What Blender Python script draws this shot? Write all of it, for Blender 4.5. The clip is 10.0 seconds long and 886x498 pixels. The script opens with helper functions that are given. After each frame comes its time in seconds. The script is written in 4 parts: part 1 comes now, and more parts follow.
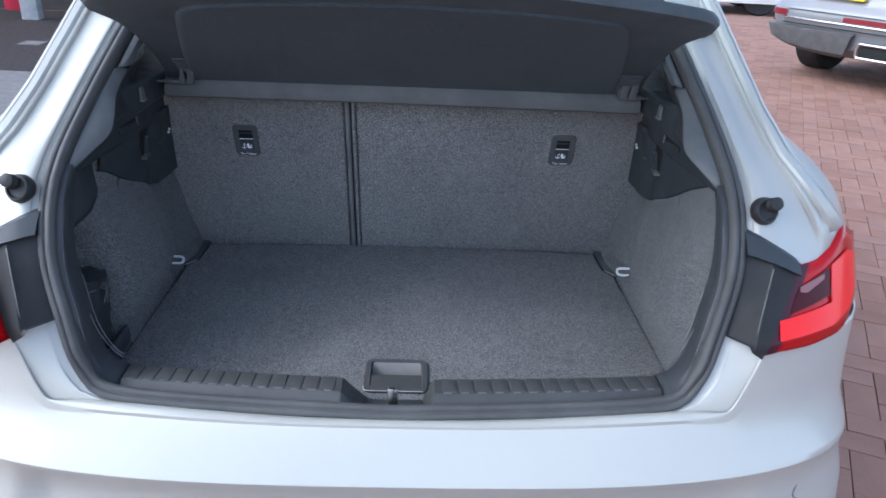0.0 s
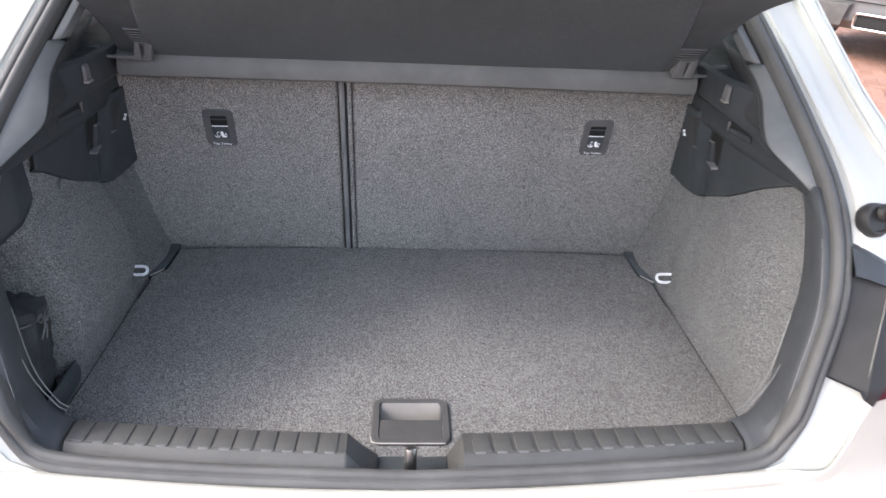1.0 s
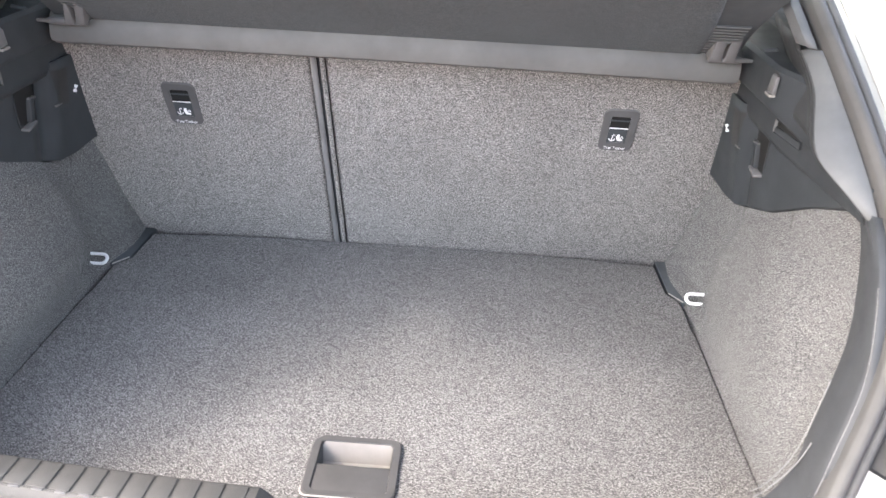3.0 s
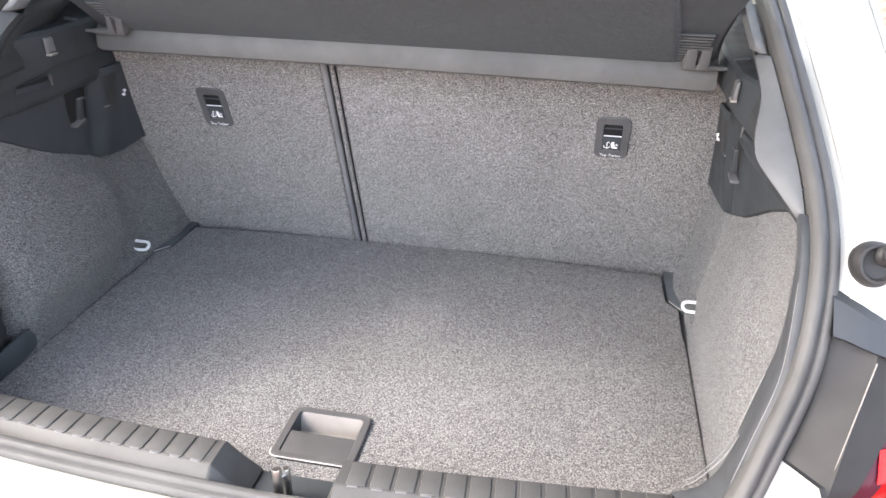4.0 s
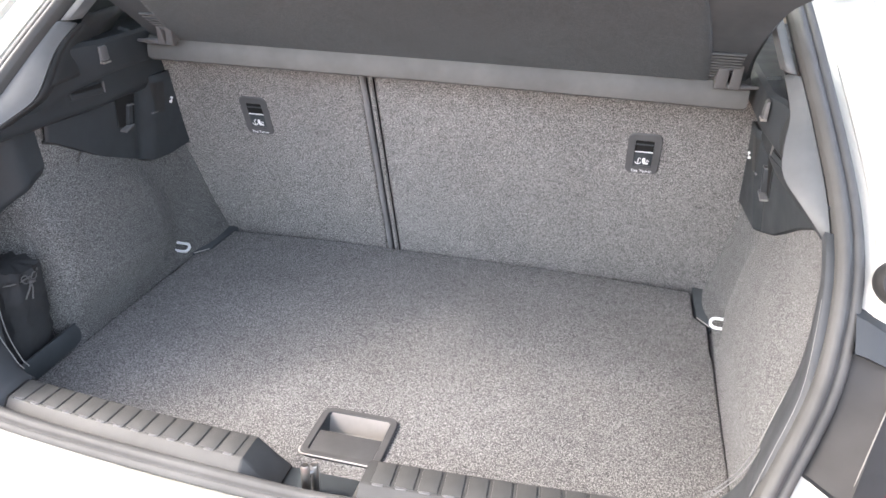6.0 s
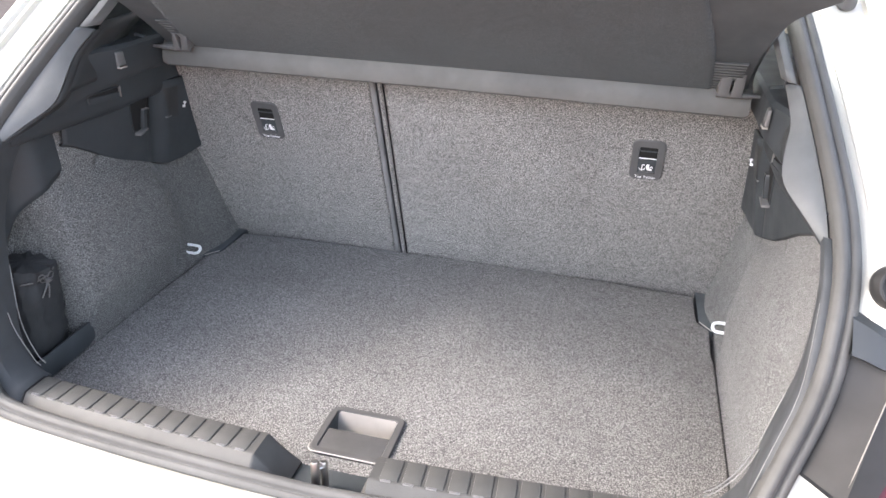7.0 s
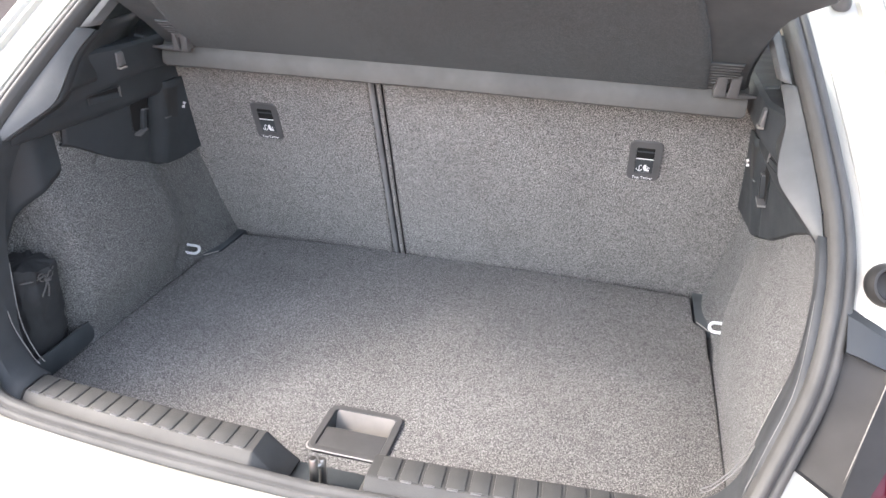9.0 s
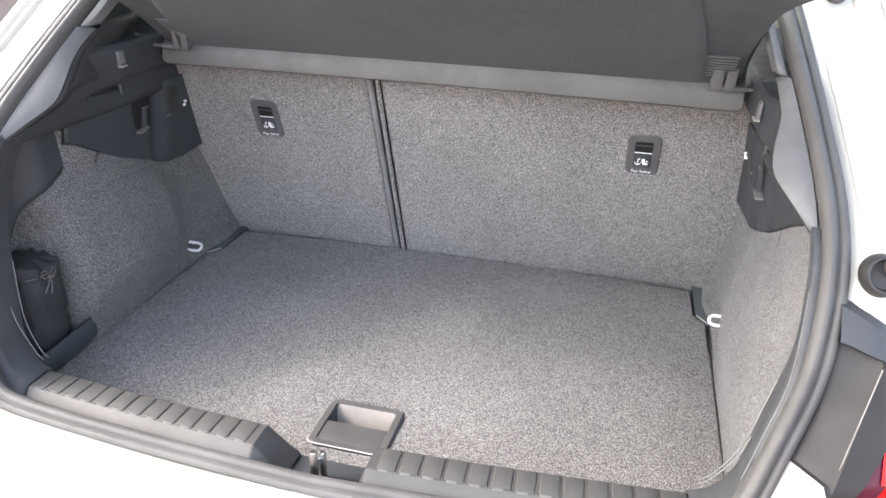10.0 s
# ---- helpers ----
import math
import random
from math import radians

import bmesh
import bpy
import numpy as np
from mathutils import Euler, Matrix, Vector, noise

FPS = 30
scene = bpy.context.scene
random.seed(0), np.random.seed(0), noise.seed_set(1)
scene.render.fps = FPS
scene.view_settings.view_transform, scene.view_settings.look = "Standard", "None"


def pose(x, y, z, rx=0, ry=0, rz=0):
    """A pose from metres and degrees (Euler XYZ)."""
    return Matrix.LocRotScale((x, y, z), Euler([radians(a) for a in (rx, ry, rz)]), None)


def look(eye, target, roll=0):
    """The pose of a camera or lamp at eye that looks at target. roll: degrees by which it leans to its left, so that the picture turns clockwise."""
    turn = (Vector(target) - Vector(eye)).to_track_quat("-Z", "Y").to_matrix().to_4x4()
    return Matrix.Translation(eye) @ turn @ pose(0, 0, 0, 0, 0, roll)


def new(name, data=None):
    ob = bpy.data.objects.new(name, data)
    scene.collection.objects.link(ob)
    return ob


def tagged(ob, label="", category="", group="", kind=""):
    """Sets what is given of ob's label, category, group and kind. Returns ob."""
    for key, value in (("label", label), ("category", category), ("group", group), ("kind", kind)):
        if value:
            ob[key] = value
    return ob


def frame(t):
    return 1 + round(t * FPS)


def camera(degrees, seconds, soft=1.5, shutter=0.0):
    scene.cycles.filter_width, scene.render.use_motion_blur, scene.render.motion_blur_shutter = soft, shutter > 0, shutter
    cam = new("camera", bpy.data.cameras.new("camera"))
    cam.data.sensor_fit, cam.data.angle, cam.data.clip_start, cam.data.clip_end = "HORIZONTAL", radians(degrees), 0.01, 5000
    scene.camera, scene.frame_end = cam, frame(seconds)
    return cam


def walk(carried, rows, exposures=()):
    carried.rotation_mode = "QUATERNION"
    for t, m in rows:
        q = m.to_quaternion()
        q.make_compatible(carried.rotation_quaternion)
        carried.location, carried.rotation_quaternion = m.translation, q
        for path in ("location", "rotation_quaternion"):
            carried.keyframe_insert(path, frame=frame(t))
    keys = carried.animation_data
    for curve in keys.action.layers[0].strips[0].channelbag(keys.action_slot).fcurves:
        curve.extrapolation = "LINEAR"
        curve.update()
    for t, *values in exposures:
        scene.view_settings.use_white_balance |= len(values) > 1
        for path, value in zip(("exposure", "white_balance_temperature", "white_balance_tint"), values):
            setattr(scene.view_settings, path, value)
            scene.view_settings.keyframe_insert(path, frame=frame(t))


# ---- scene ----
cam = camera(61.5, 10.0, shutter=0.5)
PATH = [
    (0, (0.025, -0.91, 1.386), (0.102, 0.91, 0.561), 2.6),
    (0.5, (-0.004, -0.776, 1.357), (0.104, 1.027, 0.499), 2.8),
    (1, (-0.03, -0.655, 1.337), (0.105, 1.132, 0.448), 2.9),
    (1.5, (-0.044, -0.575, 1.326), (0.095, 1.193, 0.401), 3.0),
    (2, (-0.033, -0.501, 1.31), (0.056, 1.258, 0.361), 2.9),
    (2.5, (0.054, -0.461, 1.302), (0.044, 1.294, 0.343), 2.7),
    (2.7, (0.073, -0.451, 1.313), (0.056, 1.29, 0.33), 2.9),
    (4, (0.289, -0.518, 1.311), (-0.041, 1.224, 0.385), 1.0),
    (4.5, (0.295, -0.529, 1.317), (-0.067, 1.21, 0.398), 0.8),
    (5, (0.298, -0.536, 1.318), (-0.092, 1.203, 0.409), 0.9),
    (5.5, (0.298, -0.536, 1.316), (-0.11, 1.201, 0.413), 1.1),
    (7, (0.299, -0.564, 1.325), (-0.134, 1.177, 0.44), 1.6),
    (7.5, (0.298, -0.569, 1.324), (-0.134, 1.175, 0.445), 1.6),
    (8, (0.301, -0.568, 1.328), (-0.128, 1.177, 0.45), 1.6),
    (8.5, (0.304, -0.565, 1.325), (-0.126, 1.179, 0.446), 1.6),
    (9, (0.302, -0.571, 1.322), (-0.129, 1.174, 0.446), 1.7),
    (9.5, (0.306, -0.577, 1.323), (-0.129, 1.167, 0.445), 1.6),
    (10, (0.313, -0.576, 1.321), (-0.131, 1.163, 0.439), 1.1),
]
EXPOSURES = [(0.0, 1.06, 5400, 8), (0.5, 1.33, 5500, 9), (0.8, 1.73, 6150, 11), (1.1, 2.20, 6700, 12.5), (2.0, 2.72, 6900, 13),
             (2.7, 2.88, 6900, 13), (4.0, 2.79, 6900, 13), (10.0, 2.70, 6900, 13)]
walk(cam, [(t, look(eye, target, roll)) for t, eye, target, roll in PATH], EXPOSURES)

# ---- light: a bright, hazy day ----
SUN_ELEVATION, SUN_TURN = 43.5, 257.0
world = bpy.data.worlds.new("sky")
scene.world = world
world.use_nodes = True
wt = world.node_tree
sky = wt.nodes.new("ShaderNodeTexSky")
sky.sky_type, sky.sun_disc = "NISHITA", False
sky.sun_elevation, sky.sun_rotation = radians(SUN_ELEVATION), radians(SUN_TURN)
sky.air_density, sky.dust_density, sky.ozone_density = 0.85, 2.4, 0.5
haze = wt.nodes.new("ShaderNodeHueSaturation")
haze.inputs["Saturation"].default_value = 0.65
wt.links.new(sky.outputs[0], haze.inputs["Color"])
wt.links.new(haze.outputs[0], wt.nodes["Background"].inputs[0])
wt.nodes["Background"].inputs[1].default_value = 0.275
sun = new("sun", bpy.data.lights.new("sun", "SUN"))
sun.data.energy, sun.data.angle, sun.data.color = 0.34, radians(3.5), (1.0, 0.965, 0.92)
sun.matrix_world = pose(0, 0, 6, 90 - SUN_ELEVATION, 0, 180 - SUN_TURN)


# ---- materials ----
def node_material(name, colour, rough=0.5, metal=0.0, coat=0.0, ior=1.45):
    m = bpy.data.materials.new(name)
    m.use_nodes = True
    b = m.node_tree.nodes["Principled BSDF"]
    b.inputs["Base Color"].default_value = (*colour, 1)
    b.inputs["Roughness"].default_value, b.inputs["Metallic"].default_value = rough, metal
    b.inputs["Coat Weight"].default_value, b.inputs["IOR"].default_value = coat, ior
    b.inputs["Coat Roughness"].default_value = 0.06
    return m, m.node_tree, b


def ramp(nt, source, stops):
    r = nt.nodes.new("ShaderNodeValToRGB")
    while len(r.color_ramp.elements) < len(stops):
        r.color_ramp.elements.new(0.5)
    for e, (p, c) in zip(r.color_ramp.elements, stops):
        e.position, e.color = p, (*c, 1)
    nt.links.new(source, r.inputs[0])
    return r.outputs[0]


def noise_tex(nt, scale, detail=3.0, rough=0.55, stretch=None):
    co = nt.nodes.new("ShaderNodeTexCoord").outputs["Object"]
    if stretch:
        mp = nt.nodes.new("ShaderNodeMapping")
        mp.inputs["Scale"].default_value = stretch
        nt.links.new(co, mp.inputs[0])
        co = mp.outputs[0]
    n = nt.nodes.new("ShaderNodeTexNoise")
    n.inputs["Scale"].default_value, n.inputs["Detail"].default_value, n.inputs["Roughness"].default_value = scale, detail, rough
    nt.links.new(co, n.inputs["Vector"])
    return n.outputs[0]


def mix(nt, kind, fac, a, b):
    x = nt.nodes.new("ShaderNodeMix")
    x.data_type, x.blend_type = "RGBA", kind
    x.inputs[0].default_value = fac
    nt.links.new(a, x.inputs[6])
    nt.links.new(b, x.inputs[7])
    return x.outputs[2]


def bump(nt, b, height, strength, distance):
    n = nt.nodes.new("ShaderNodeBump")
    n.inputs["Strength"].default_value, n.inputs["Distance"].default_value = strength, distance
    nt.links.new(height, n.inputs["Height"])
    nt.links.new(n.outputs[0], b.inputs["Normal"])


def grey(v, tint=(1, 1, 1)):
    return tuple(v * k for k in tint)


def carpet_material(name, dark, light, warm=(1.0, 0.99, 1.0)):
    m, nt, b = node_material(name, grey(light), 0.95)
    fine = noise_tex(nt, 710, 2.0, 0.7)
    col = ramp(nt, fine, [(0.385, grey(dark * 0.76, warm)), (0.50, grey((dark + light) * 0.43, warm)), (0.60, grey(light * 1.1, warm)), (0.69, grey(light * 1.55, warm))])
    tuft = ramp(nt, noise_tex(nt, 90, 4.0, 0.7), [(0.3, grey(0.88)), (0.7, grey(1.06))])
    wear = ramp(nt, noise_tex(nt, 6, 4.0), [(0.3, grey(0.9)), (0.7, grey(1.08))])
    nt.links.new(mix(nt, "MULTIPLY", 1.0, mix(nt, "MULTIPLY", 1.0, col, tuft), wear), b.inputs["Base Color"])
    b.inputs["Sheen Weight"].default_value, b.inputs["Sheen Roughness"].default_value = 0.10, 0.5
    b.inputs["Specular IOR Level"].default_value = 0.1
    bump(nt, b, fine, 0.7, 0.0016)
    return m


def plastic_material(name, value, rough, grain=900, depth=0.0002, tint=(1, 1, 1)):
    m, nt, b = node_material(name, grey(value, tint), rough)
    soil = ramp(nt, noise_tex(nt, 14, 5.0, 0.6), [(0.3, grey(value * 0.85, tint)), (0.7, grey(value * 1.2, tint))])
    nt.links.new(soil, b.inputs["Base Color"])
    rr = ramp(nt, noise_tex(nt, 25, 4.0), [(0.3, grey(rough * 0.9)), (0.7, grey(min(1, rough * 1.12)))])
    nt.links.new(rr, b.inputs["Roughness"])
    b.inputs["Specular IOR Level"].default_value = 0.3
    bump(nt, b, noise_tex(nt, grain, 2.0), 0.35, depth)
    return m


# One carpet in three tones: seat lighter, sides darker, evening out the light.
CARPET = carpet_material("boot_carpet", 0.048, 0.218, (1.01, 1.0, 0.975))
SEAT_CARPET = carpet_material("seat_back_carpet", 0.060, 0.315, (1.03, 1.0, 0.955))
SIDE_CARPET = carpet_material("side_trim_carpet", 0.042, 0.180, (0.995, 1.0, 0.985))
SHELF_FELT = carpet_material("shelf_felt", 0.042, 0.072, (0.82, 1.0, 1.10))
BLACK = plastic_material("black_grained_plastic", 0.046, 0.45, tint=(0.87, 1.0, 1.08))
SILL = plastic_material("dark_grey_sill_plastic", 0.050, 0.5, 620, 0.0009, (1.0, 1.0, 0.96))
SHELF_SHELL = plastic_material("moulded_grey_plastic", 0.070, 0.6, tint=(0.87, 1.0, 1.08))
SHELF_STRIP = plastic_material("shelf_strip_plastic", 0.080, 0.5, 300, tint=(1.0, 1.0, 0.96))
CARRIER = plastic_material("light_carrier_plastic", 0.018, 0.6)
RUBBER = plastic_material("weatherstrip_rubber", 0.062, 0.55, 900, 0.0005, (1.0, 1.0, 0.97))
BUFFER = plastic_material("buffer_rubber", 0.025, 0.45)
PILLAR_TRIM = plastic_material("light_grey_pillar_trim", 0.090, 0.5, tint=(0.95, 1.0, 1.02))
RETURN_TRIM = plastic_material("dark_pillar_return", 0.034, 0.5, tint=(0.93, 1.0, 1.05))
TRIM_BLACK = plastic_material("black_side_trim_plastic", 0.034, 0.5, tint=(0.88, 1.0, 1.10))
SURROUND = plastic_material("boot_surround_plastic", 0.042, 0.5, tint=(0.92, 1.0, 1.07))
GREY_CLIP = plastic_material("grey_clip_plastic", 0.10, 0.4)
HANDLE_CUP = plastic_material("handle_cup_plastic", 0.17, 0.45, tint=(1.06, 1.0, 0.92))
BAG_CLOTH = plastic_material("bag_cloth", 0.027, 0.85, 700, 0.0006, (0.95, 1.0, 1.06))
CORD = plastic_material("grey_cord", 0.08, 0.8)
WHITE_MARK = node_material("white_marking", (0.75, 0.75, 0.75), 0.5)[0]
EDGE_BEAD = node_material("pale_edge_bead", (0.13, 0.13, 0.13), 0.35)[0]
EDGE_GLINT_WEAR = node_material("edge_glint_and_wear", (0.32, 0.31, 0.29), 0.4)[0]
# near-black for joints, and for shade put in place of open recesses
DARK_GAP = node_material("dark_gap", (0.004, 0.004, 0.004), 0.8)[0]
STEEL = node_material("striker_steel", (0.36, 0.35, 0.34), 0.35, 1.0)[0]
HANDLE_FRAME = plastic_material("pull_handle_plastic", 0.056, 0.5)
TETHER = plastic_material("tether_frame_plastic", 0.075, 0.45)
PIPING = plastic_material("seat_piping_plastic", 0.16, 0.45, 400)
LENS_PALE = node_material("pale_lens_reflector", (0.20, 0.07, 0.07), 0.3)[0]
EYE_PAINT = node_material("lashing_eye_zinc", (0.72, 0.73, 0.74), 0.35)[0]
LENS = node_material("red_lens", (0.36, 0.003, 0.005), 0.12, 0.0, 0.1, 1.25)[0]
REFLECTOR = node_material("red_reflector", (0.15, 0.010, 0.016), 0.25)[0]
LENS_DARK = node_material("dark_red_lens", (0.045, 0.002, 0.004), 0.3, 0.0, 0.05, 1.2)[0]
LENS_BAR = node_material("bright_red_light_bar", (0.72, 0.012, 0.012), 0.16, 0.0, 0.1, 1.25)[0]
PLUM = node_material("plum_lens_edge", (0.05, 0.006, 0.014), 0.3, 0.0, 0.1, 1.25)[0]
CHROME = node_material("chrome", (0.7, 0.7, 0.7), 0.12, 1.0)[0]
TYRE = plastic_material("tyre_rubber", 0.02, 0.7, 200, 0.001)
CABIN = plastic_material("cabin_trim", 0.02, 0.8)


def paint_material(name, colour):
    m, nt, b = node_material(name, colour, 0.42, 0.12, 0.5)
    flake = noise_tex(nt, 2500, 1.0)
    c = ramp(nt, flake, [(0.3, tuple(k * 0.92 for k in colour)), (0.7, tuple(min(1, k * 1.06) for k in colour))])
    dust = ramp(nt, noise_tex(nt, 4, 5.0), [(0.3, grey(0.96)), (0.7, grey(1.0))])
    nt.links.new(mix(nt, "MULTIPLY", 1.0, c, dust), b.inputs["Base Color"])
    return m


PAINT = paint_material("silver_car_paint", (0.386, 0.381, 0.342))
SUV_PAINT = paint_material("silver_suv_paint", (0.155, 0.158, 0.162))
WHITE_PAINT = paint_material("white_car_paint", (0.78, 0.78, 0.77))


def glass_material():
    m = bpy.data.materials.new("window_glass")
    m.use_nodes = True
    nt = m.node_tree
    g = nt.nodes["Principled BSDF"]
    g.inputs["Base Color"].default_value = (0.50, 0.60, 0.57, 1)
    g.inputs["Transmission Weight"].default_value, g.inputs["Roughness"].default_value, g.inputs["IOR"].default_value = 1.0, 0.02, 1.1
    return m


GLASS = glass_material()


# ---- mesh helpers ----
def part(name, bm, mat, parent=None, label="", smooth=True):
    """One mesh object from a bmesh, under a thing or a part."""
    me = bpy.data.meshes.new(name)
    bmesh.ops.recalc_face_normals(bm, faces=bm.faces)
    bm.to_mesh(me)
    bm.free()
    me.materials.append(mat)
    if smooth:
        me.shade_smooth()
        me.set_sharp_from_angle(angle=radians(38))
    ob = new(name, me)
    if parent:
        ob.parent = parent
    return tagged(ob, label)


def mesh_part(name, me, parent, m):
    """Another object on a mesh already made."""
    ob = new(name, me)
    ob.parent = parent
    ob.matrix_local = m
    return ob


def thing(name, label, category, at=(0, 0, 0), **more):
    ob = new(name)
    ob.empty_display_size = 0.1
    ob.location = at
    return tagged(ob, label, category, **more)


def settle(root):
    """Keeps the parts of a thing where they were modelled, in world coordinates."""
    inv = root.matrix_basis.inverted()
    for c in root.children:
        c.matrix_parent_inverse = inv


def loft(rows, closed=False, wrap=False, cap=False):
    """A sheet through rows of points; closed: each row is a ring; wrap: the last row meets the first."""
    bm = bmesh.new()
    vs = [[bm.verts.new(p) for p in r] for r in rows]
    n, k = len(vs), len(vs[0])
    for i in range(n if wrap else n - 1):
        for j in range(k if closed else k - 1):
            q = (vs[i][j], vs[(i + 1) % n][j], vs[(i + 1) % n][(j + 1) % k], vs[i][(j + 1) % k])
            if len({id(v) for v in q}) == 4:
                bm.faces.new(q)
    if cap and closed:
        bm.faces.new(vs[0]), bm.faces.new(vs[-1])
    return bm


def thicken(ob, depth, offset=-1.0):
    m = ob.modifiers.new("thickness", "SOLIDIFY")
    m.thickness, m.offset = depth, offset
    return ob


def rounded(ob, width, segments=2, angle=35):
    m = ob.modifiers.new("rounding", "BEVEL")
    m.width, m.segments, m.limit_method, m.angle_limit = width, segments, "ANGLE", radians(angle)
    return ob


def box(x0, x1, y0, y1, z0, z1, bevel=0.0, bm=None):
    own = bmesh.new()
    bmesh.ops.create_cube(own, size=1, matrix=Matrix.LocRotScale(((x0 + x1) / 2, (y0 + y1) / 2, (z0 + z1) / 2), None, (x1 - x0, y1 - y0, z1 - z0)))
    if bevel:
        bmesh.ops.bevel(own, geom=own.edges[:], offset=bevel, segments=2, profile=0.5, affect="EDGES")
    return own if bm is None else merge(bm, own)


def merge(bm, other):
    me = bpy.data.meshes.new("tmp")
    other.to_mesh(me)
    other.free()
    bm.from_mesh(me)
    bpy.data.meshes.remove(me)
    return bm


def prism(outline, lift, bevel=0.0):
    """A slab: an outline of 3D points pushed along the vector lift."""
    bm = bmesh.new()
    a = [bm.verts.new(p) for p in outline]
    b = [bm.verts.new(Vector(p) + Vector(lift)) for p in outline]
    bm.faces.new(a), bm.faces.new(b[::-1])
    for i in range(len(a)):
        bm.faces.new((a[i], a[(i + 1) % len(a)], b[(i + 1) % len(a)], b[i]))
    bmesh.ops.recalc_face_normals(bm, faces=bm.faces)
    if bevel:
        bmesh.ops.bevel(bm, geom=bm.edges[:], offset=bevel, segments=2, profile=0.5, affect="EDGES")
    return bm


def smooth_path(points, n):
    """Evenly spaced points of a soft curve through the given ones."""
    p = np.array(points, float)
    q = np.vstack([2 * p[0] - p[1], p, 2 * p[-1] - p[-2]])
    out = []
    for i in range(1, len(q) - 2):
        for t in np.linspace(0, 1, 24, endpoint=False):
            a, b, c, d = q[i - 1:i + 3]
            out.append(0.5 * (2 * b + (c - a) * t + (2 * a - 5 * b + 4 * c - d) * t ** 2 + (3 * b - a - 3 * c + d) * t ** 3))
    out.append(p[-1])
    out = np.array(out)
    s = np.r_[0, np.cumsum(np.linalg.norm(np.diff(out, axis=0), axis=1))]
    u = np.linspace(0, s[-1], n)
    return np.stack([np.interp(u, s, out[:, k]) for k in range(out.shape[1])], 1)


def tube(points, radius, sides=8, cap=True, flat=1.0):
    """A round bar along points."""
    pts = [Vector(p) for p in points]
    rows, up = [], Vector((0.13, 0.21, 0.97))
    for i, p in enumerate(pts):
        t = (pts[min(i + 1, len(pts) - 1)] - pts[max(i - 1, 0)]).normalized()
        a = t.cross(up).normalized()
        b = a.cross(t)
        r = radius[i] if isinstance(radius, (list, tuple)) else radius
        rows.append([p + r * (math.cos(k * math.tau / sides) * a + flat * math.sin(k * math.tau / sides) * b) for k in range(sides)])
    return loft(rows, closed=True, cap=cap)


def step(a, b, v):
    t = min(1.0, max(0.0, (v - a) / (b - a)))
    return t * t * (3 - 2 * t)


# ---- the car's shape ----
# rear opening: distance ahead as a function of height
PROFILE = [(0.0, -0.06), (0.6, 0.0), (0.665, 0.030), (0.70, 0.045), (0.80, 0.085), (0.95, 0.15), (1.117, 0.36), (1.25, 0.54), (1.40, 0.78), (1.6, 1.1)]
_z = np.linspace(0, 1.6, 1601)
_y = np.interp(_z, [p[0] for p in PROFILE], [p[1] for p in PROFILE])
_y = np.convolve(np.pad(_y, 60, "edge"), np.ones(121) / 121, "valid")


def opening_y(z):
    return float(np.interp(z, _z, _y))


def opening_normal(z):
    s = (opening_y(z + 0.01) - opening_y(z - 0.01)) / 0.02
    return Vector((0, -1, s)).normalized()


def corner_y(x, z):
    """The outer skin's rear corner."""
    y0 = 0.02 + 0.6 * (z - 0.80) if z > 0.80 else 0.02 * (z - 0.655) / 0.145
    q = min(abs(x), 0.805) / 0.808
    return y0 + 0.32 * (1 - (1 - q ** 3) ** (1 / 3))


# half of the opening's rubber seal, outer edge, from the bottom's middle to the roof's middle
HALF = [(0.0, 0.672), (0.26, 0.678), (0.40, 0.684), (0.455, 0.694), (0.483, 0.719), (0.500, 0.750), (0.517, 0.80), (0.536, 0.86), (0.543, 0.92),
        (0.548, 0.975), (0.545, 1.02), (0.536, 1.06), (0.519, 1.12), (0.497, 1.19), (0.465, 1.28), (0.43, 1.345), (0.36, 1.385), (0.2, 1.40), (0.0, 1.405)]
half = smooth_path(HALF, 90)


def bow(x):
    """How far the loading sill curves forward towards its ends."""
    return 0.025 * (abs(x) / 0.43) ** 1.6


def loop_point(x, z):
    return Vector((x, opening_y(z) + (0.45 * bow(x) - 0.010) * step(0.760, 0.690, z), z))


LOOP = [loop_point(x, z) for x, z in half] + [loop_point(-x, z) for x, z in half[-2:0:-1]]


def loop_frames(points):
    """For each point of the closed loop: the point, the way outwards in the opening's surface, the surface's normal."""
    out = []
    for i, p in enumerate(points):
        t = (points[(i + 1) % len(points)] - points[i - 1]).normalized()
        b = opening_normal(p.z)
        u = t.cross(b).normalized()
        if u.dot(p - Vector((0, opening_y(0.95), 0.95))) < 0:
            u = -u
        out.append((p, u, b))
    return out


FRAMES = loop_frames(LOOP)


def sweep(profile, frames=FRAMES, wrap=True, closed=False):
    return loft([[p + u * a + b * c for a, c in profile] for p, u, b in frames], wrap=wrap, closed=closed)


def x_seal(z):
    """Half width of the opening at a height above the bottom corner."""
    hs = half[(half[:, 1] > 0.68) & (half[:, 0] > 0.3)]
    return float(np.interp(z, hs[:, 1], hs[:, 0]))


car = thing("hatchback_car", "silver compact hatchback with its boot wide open", "car", (0, 0.6, 0))

